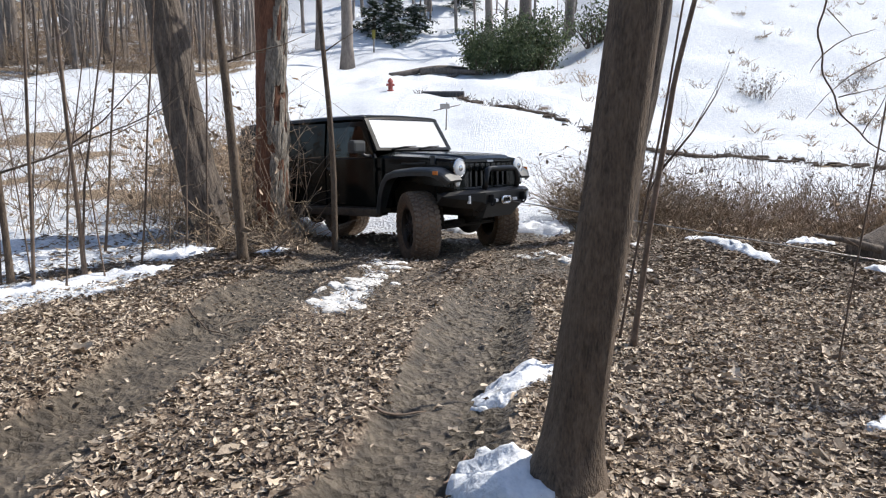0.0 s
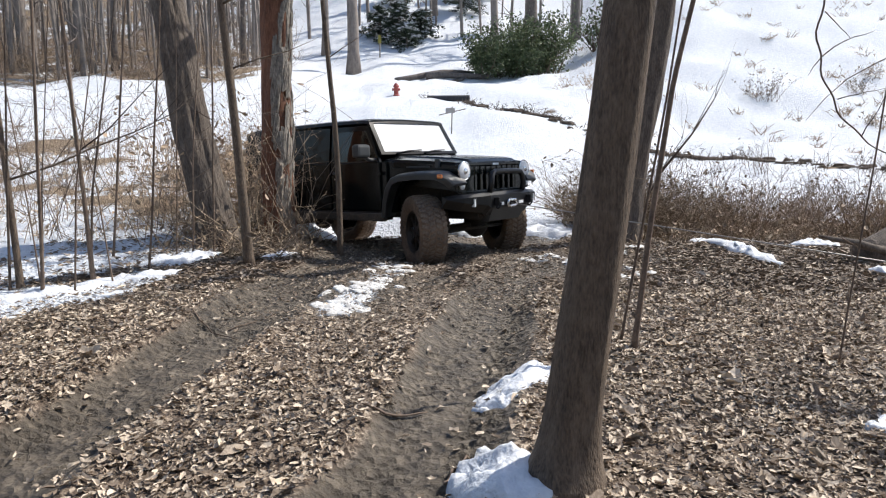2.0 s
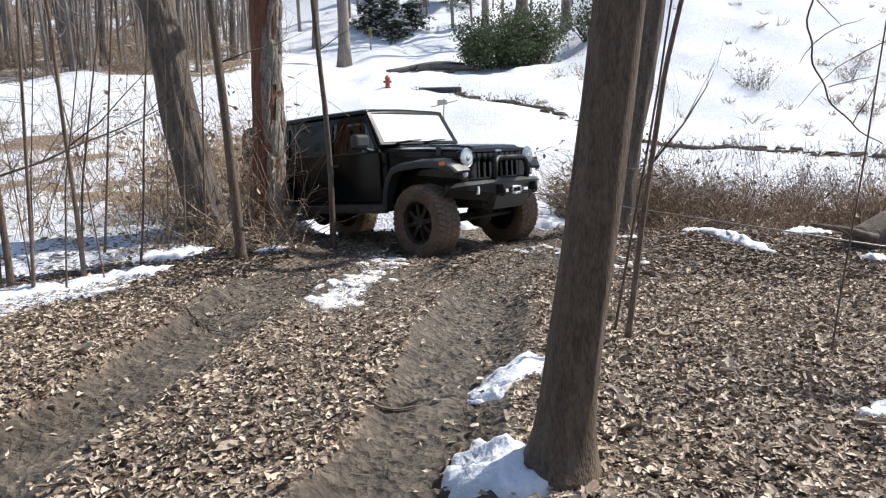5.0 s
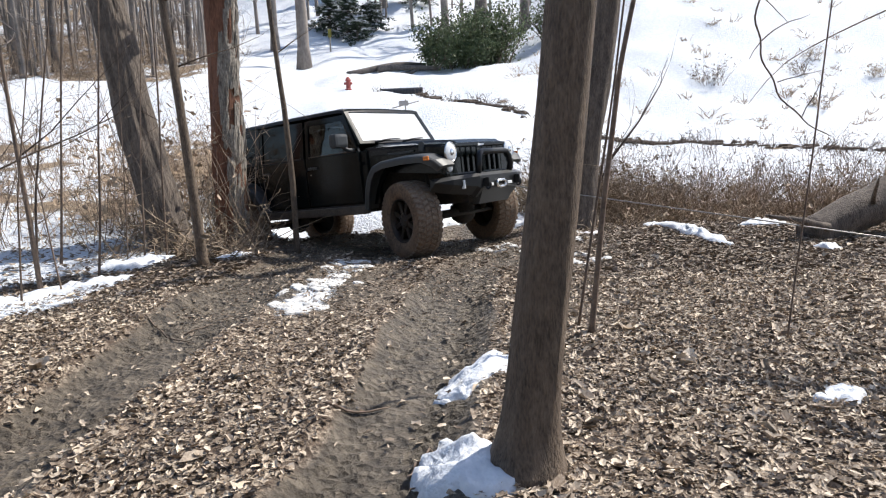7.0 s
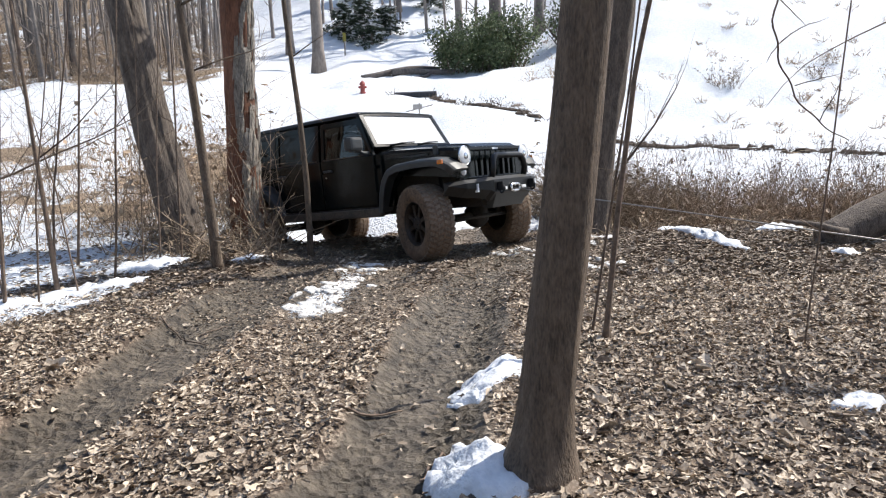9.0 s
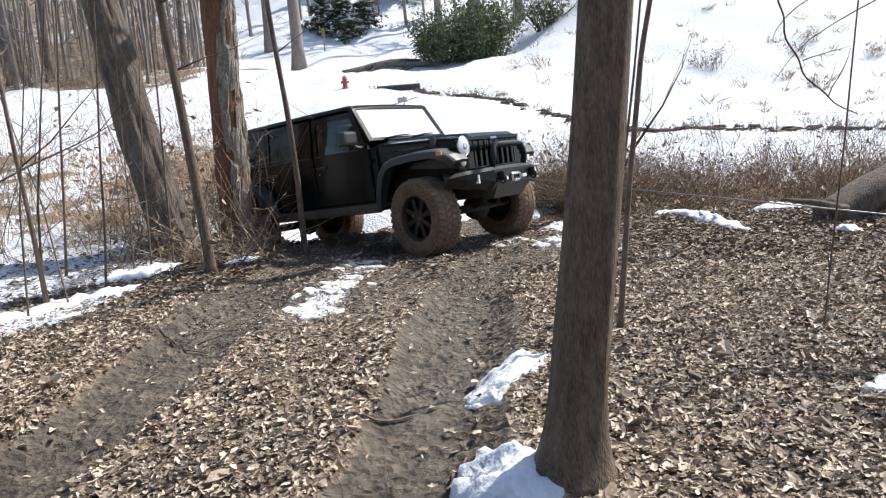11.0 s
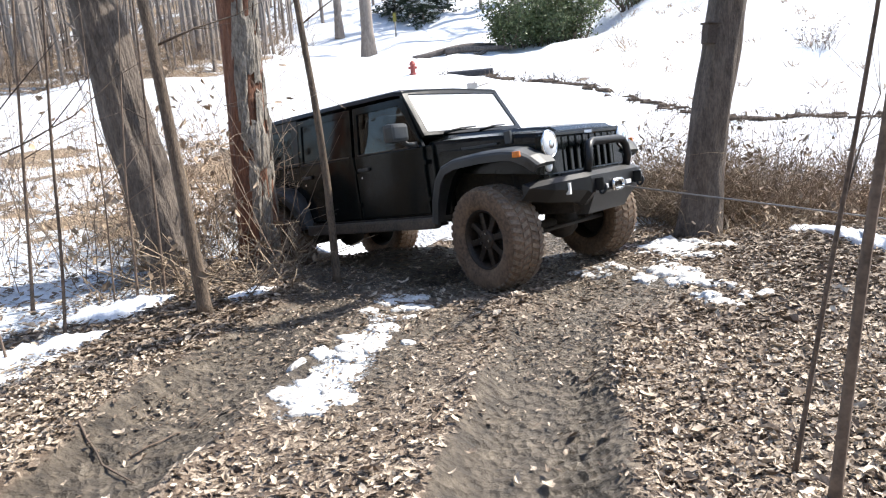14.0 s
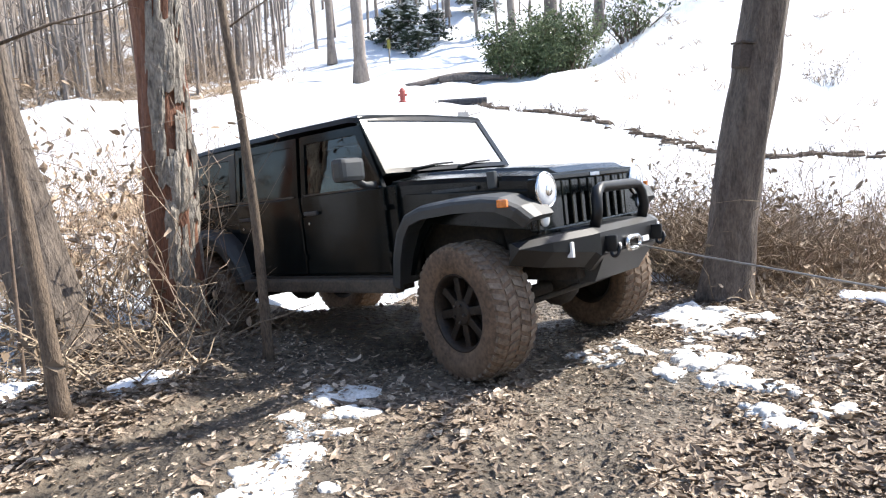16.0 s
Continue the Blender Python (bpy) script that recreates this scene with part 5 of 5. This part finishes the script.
# sticks
for k, (x, y, a, n, rr) in enumerate(((-0.43, 3.73, 0.15, 0.33, 0.007), (-0.03, 3.14, 1.3, 0.25, 0.008), (-0.7, 4.09, 1.45, 0.3, 0.006), (-1.91, 5.53, -0.9, 0.6, 0.006), (-1.6, 5.37, 1.0, 0.5, 0.005), (2.45, 4.11, 0.05, 0.5, 0.005), (3.05, 5.6, 2.2, 0.6, 0.006), (1.49, 5.97, 0.4, 0.5, 0.007), (-0.7, 7.76, -0.55, 0.45, 0.012), (0.45, 6.01, 0.15, 0.35, 0.005), (2.16, 3.2, 1.0, 0.45, 0.006), (-0.29, 5.34, 1.5, 0.3, 0.006))):
    pts = wander(rng, (x, y, 0), (math.cos(a), math.sin(a), 0), n, 6, 0.14)
    V, Fc = [], []
    tube(V, Fc, [(p.x, p.y, ground_z(p.x, p.y) + 0.014) for p in pts], [rr, rr, rr * 0.9, rr * 0.85, rr * 0.8, rr * 0.7, rr * 0.4], 6)
    tagged(part("stick", mesh_from(V, Fc, "stick", True), M_twig), "thin fallen stick on the ground", "stick", "sticks")

# small box on the leaning tree
M_boxwood = material("dark_weathered_board", (0.03, 0.022, 0.018), (0.10, 0.075, 0.06), 12, 0.85, 0.4, 60)
nest = thing("nest_box", "small dark wooden box nailed to the leaning trunk", "box", pose(2.42, 10.13, 2.10, 0, 6, 15))
bm = bmesh.new()
box(bm, -0.065, 0.065, -0.06, 0.06, 0.0, 0.19, 0.006)
part("box_body", bm, M_boxwood, nest)
bm = bmesh.new()
box(bm, -0.08, 0.075, -0.075, 0.075, 0.193, 0.21, 0.004)
part("box_lid", bm, M_boxwood, nest)

# far things on the snow brow
M_red = material("red_paint", (0.26, 0.045, 0.035), (0.42, 0.10, 0.08), 10, 0.5, 0.1, 60)
M_black = material("black_corrugated_plastic", (0.010, 0.010, 0.012), (0.03, 0.03, 0.034), 6, 0.5, 0.2, 60)
M_post = material("grey_post_wood", (0.16, 0.14, 0.12), (0.34, 0.31, 0.28), 9, 0.85, 0.3, 50)
M_sign = material("weathered_sign", (0.30, 0.27, 0.24), (0.48, 0.45, 0.42), 9, 0.8, 0.1, 50)
M_yellow = material("yellow_marker", (0.16, 0.14, 0.02), (0.28, 0.25, 0.05), 9, 0.6, 0.1, 50)

hyd = thing("hydrant", "small red hydrant standing in the snow", "hydrant", pose(-2.18, 27.1, ground_z(-2.18, 27.1, False)))
bm = bmesh.new()
rings = lathe(bm, [(0.13, -0.1), (0.13, 0.02), (0.085, 0.04), (0.085, 0.30), (0.11, 0.31), (0.11, 0.34), (0.08, 0.40), (0.03, 0.45), (0.001, 0.46)], 16)
bmesh.ops.transform(bm, matrix=Matrix.Rotation(radians(90), 4, 'X'), verts=bm.verts[:])
part("barrel", bm, M_red, hyd)
for s in (-1, 1):
    part("outlet", rod([(0, 0, 0.22), (s * 0.15, 0, 0.22)], 0.045, 10), M_red, hyd)

pipe = thing("drain_pipe", "black corrugated drain pipe lying on the snow", "pipe", pose(-1.0, 27.29, ground_z(-0.25, 27.2, False) + 0.07, 0, 0, -10))
V, Fc = [], []
tube(V, Fc, [(0.06 * i, 0, 0) for i in range(27)], [0.125 + (0.012 if i % 2 else 0) for i in range(27)], 14, True)
part("pipe_wall", mesh_from(V, Fc, "pipe_wall"), M_black, pipe)

sg = thing("sign_post", "small weathered sign on a thin post in the snow", "sign", pose(-0.10, 21.1, ground_z(-0.1, 21.1, False)))
part("post", rod([(0, 0, -0.2), (0.02, 0, 0.78)], 0.02, 8), M_post, sg)
bm = bmesh.new()
box(bm, -0.17, 0.10, -0.035, -0.02, 0.60, 0.74, 0.004)
part("board", bm, M_sign, sg)
part("crosspiece", rod([(-0.36, 0, 0.54), (0.40, 0, 0.72)], 0.014, 6), M_post, sg)

ym = thing("trail_marker", "narrow yellow marker on a post by the wood", "marker", pose(-4.7, 45.59, ground_z(-4.7, 45.59, False)))
part("post", rod([(0, 0, -0.2), (0, 0, 1.3)], 0.05, 8), M_post, ym)
bm = bmesh.new()
box(bm, -0.10, 0.10, -0.08, -0.055, 0.85, 1.35, 0.01)
part("plate", bm, M_yellow, ym)

for k, (x0, y0, x1, y1, rr) in enumerate(((-3.2, 39.2, 0.9, 41.11, 0.17), (-1.6, 39.68, 1.8, 39.68, 0.2), (-0.6, 38.25, 1.0, 40.25, 0.12))):
    V, Fc = [], []
    pts = [(x0 + (x1 - x0) * i / 8, y0 + (y1 - y0) * i / 8, ground_z(x0 + (x1 - x0) * i / 8, y0 + (y1 - y0) * i / 8, False) + rr * 0.7) for i in range(9)]
    tube(V, Fc, pts, [rr * (1 - 0.05 * i) for i in range(9)], 9, True, 0.15, k)
    tagged(part("far_log", mesh_from(V, Fc, "far_log", True), M_far_bark), "dark fallen log half buried in snow", "log", "far logs")

# cut bank of the ditch: soil, roots and dead stems along a winding line
M_soil = material("dark_ditch_soil", (0.035, 0.026, 0.02), (0.16, 0.12, 0.09), 3, 0.95, 0.8, 25, distance=0.05)
ditch = [(0.4, 26.24), (1.2, 25.39), (2.2, 24.72), (3.3, 23.1), (4.3, 21.57), (5.6, 20.52), (7.0, 20.81), (8.4, 21.29), (10.1, 20.05), (11.4, 19.29), (14.5, 18.33), (18, 17.76)]
V, Fc = [], []
r = random.Random(77)
for i in range(220):
    s = i / 219 * (len(ditch) - 1)
    k = min(int(s), len(ditch) - 2)
    x = ditch[k][0] + (ditch[k + 1][0] - ditch[k][0]) * (s - k) + r.gauss(0, 0.1)
    y = ditch[k][1] + (ditch[k + 1][1] - ditch[k][1]) * (s - k) + r.gauss(0, 0.2)
    if noise.noise(Vector((s * 1.3, 0, 0))) < -0.22:
        continue
    n = r.uniform(0.2, 0.6)
    z = ground_z(x, y, False)
    tube(V, Fc, [(x - n / 2, y, z - 0.02), (x - n / 4, y + r.uniform(-0.1, 0.1), z + 0.05), (x + n / 4, y + r.uniform(-0.1, 0.1), z + 0.05), (x + n / 2, y + 0.05, z - 0.02)], [0.01, r.uniform(0.015, 0.06), r.uniform(0.015, 0.06), 0.01], 6, True, 0.3, i)
tagged(part("ditch_bank", mesh_from(V, Fc, "ditch_bank"), M_soil), "dark bare soil of the ditch bank", "ditch bank", kind="stuff")
brush("weeds", "dead stems along the ditch", "weeds", [(ditch[i % 11][0] + r.gauss(0, 0.8), ditch[i % 11][1] + r.gauss(0, 0.3), r.uniform(0.4, 0.9)) for i in range(60)], 88, 0.6, 6, 0.7, M_twig, 2, 0.1, 0.01)
brush("weeds", "tan dry thicket beside the leaning tree", "weeds", [(r.uniform(1.95, 3.3), r.uniform(10.9, 12.2), r.uniform(0.7, 1.1)) for _ in range(95)] + [(r.uniform(3.0, 4.6), r.uniform(10.8, 12.4), r.uniform(0.4, 0.8)) for _ in range(40)], 89, 1.3, 12, 0.8, M_stalk, 3, 0.2)

# unseen wood added behind the camera; it darkens reflections in the car paint
woods("woods", "unseen bare trees added behind the track", 240, lambda r: (lambda a, d: (d * math.cos(a), 2 + d * math.sin(a)))(r.uniform(math.pi * 1.0, math.pi * 2.0), r.uniform(9, 34)), 74, (0.06, 0.2), (7, 15), 10)
brush("brush", "unseen bare undergrowth added behind the track", "brush", [(r.uniform(-25, 25), r.uniform(-26, -6), r.uniform(0.7, 1.4)) for _ in range(300)], 90, 1.9, 8, 0.5, M_twig, 2, 0.0, 0.016)
brush("brush", "leafy tangle of thin shoots behind the two trunks", "brush", [(r.uniform(-4.2, -2.3), r.uniform(9.0, 11.0), r.uniform(0.6, 1.1)) for _ in range(46)], 96, 1.6, 7, 0.35, M_weed, 4, 0.75, 0.004)
brush("weeds", "brown tufts poking out of the snow hill", "weeds", [(r.uniform(0.14, 0.85) * y, y, r.uniform(0.5, 1.2)) for y in [r.uniform(23, 46) for _ in range(110)]], 97, 0.55, 9, 0.9, M_weed, 2, 0.2, 0.013)
brush("weeds", "pale dry grass at the edge of the leaf litter", "weeds", [(r.uniform(0.22, 0.75) * y, y, r.uniform(0.4, 0.9)) for y in [r.uniform(9.9, 12.2) for _ in range(110)]], 98, 0.6, 10, 0.8, M_stalk, 2, 0.3, 0.004)


# ---- what moves ----
# the car winches itself forward and up, then holds; time, place, roll, pitch, yaw
CAR = [
    (0.0, (-1.010, 10.330, -0.068), 0.0, -2.2, -38.7),
    (1.5, (-1.008, 10.320, -0.068), 0.0, -2.2, -38.7),
    (2.0, (-0.985, 10.220, -0.065), 0.0, -2.5, -39.1),
    (2.5, (-0.940, 10.130, -0.060), 0.0, -2.8, -39.5),
    (3.0, (-0.900, 10.070, -0.056), 0.0, -3.2, -39.8),
    (5.5, (-0.800, 9.960, -0.045), -0.2, -4.3, -39.2),
    (6.0, (-0.700, 9.880, -0.038), -0.3, -4.9, -38.9),
    (6.5, (-0.620, 9.820, -0.035), -0.3, -5.4, -38.7),
    (7.0, (-0.608, 9.800, -0.035), -0.35, -5.5, -38.7),
    (9.0, (-0.600, 9.820, -0.036), -0.6, -5.4, -39.1),
    (11.5, (-0.545, 9.710, -0.025), -0.5, -5.3, -38.9),
    (12.5, (-0.530, 9.680, -0.018), -0.46, -5.2, -38.5),
    (13.5, (-0.527, 9.700, -0.016), -0.46, -5.1, -38.1),
    (14.5, (-0.530, 9.730, -0.015), -0.45, -5.0, -37.8),
    (15.5, (-0.532, 9.755, -0.014), -0.45, -4.9, -37.5),
    (16.0, (-0.535, 9.755, -0.010), -0.45, -4.8, -37.3),
]
# time, degrees that the front wheels are turned, metres that the wheels have rolled
STEER = [(0.0, 31, 0.0), (1.5, 31, 0.0), (2.0, 28, 0.04), (2.5, 22, 0.09), (3.0, 15, 0.12), (5.5, 8, 0.35), (6.0, 9, 0.45), (6.5, 14, 0.50), (7.0, 20, 0.52), (9.0, 22, 0.53), (11.5, 10, 0.56), (12.5, 12, 0.58), (16.0, 14, 0.62)]
ANCHOR = Vector((5.0, 4.25, 0.43))


def motions():
    rows = [(t, pose(*p, a, b, c)) for t, p, a, b, c in CAR]
    walk(car, rows)
    for w, (x, y) in zip(wheels, ((1.473, -0.80), (1.473, 0.80), (-1.473, -0.80), (-1.473, 0.80))):
        turn = 0 if y < 0 else 180
        out = []
        for t, steer, rolled in STEER:
            spin = math.degrees(rolled / 0.435)
            out.append((t, pose(x, y, 0.435, 0, spin if y < 0 else -spin, turn - (steer if x > 0 else 0))))
        walk(w, out)
    # the taut rope runs from the guide to its anchor
    rope = []
    for t, m in rows:
        p = m @ Vector((2.12, 0, 0.735))
        rope.append((t, Matrix.Translation(p) @ (ANCHOR - p).to_track_quat('X', 'Z').to_matrix().to_4x4()))
    walk(winch_rope, rope)


motions()
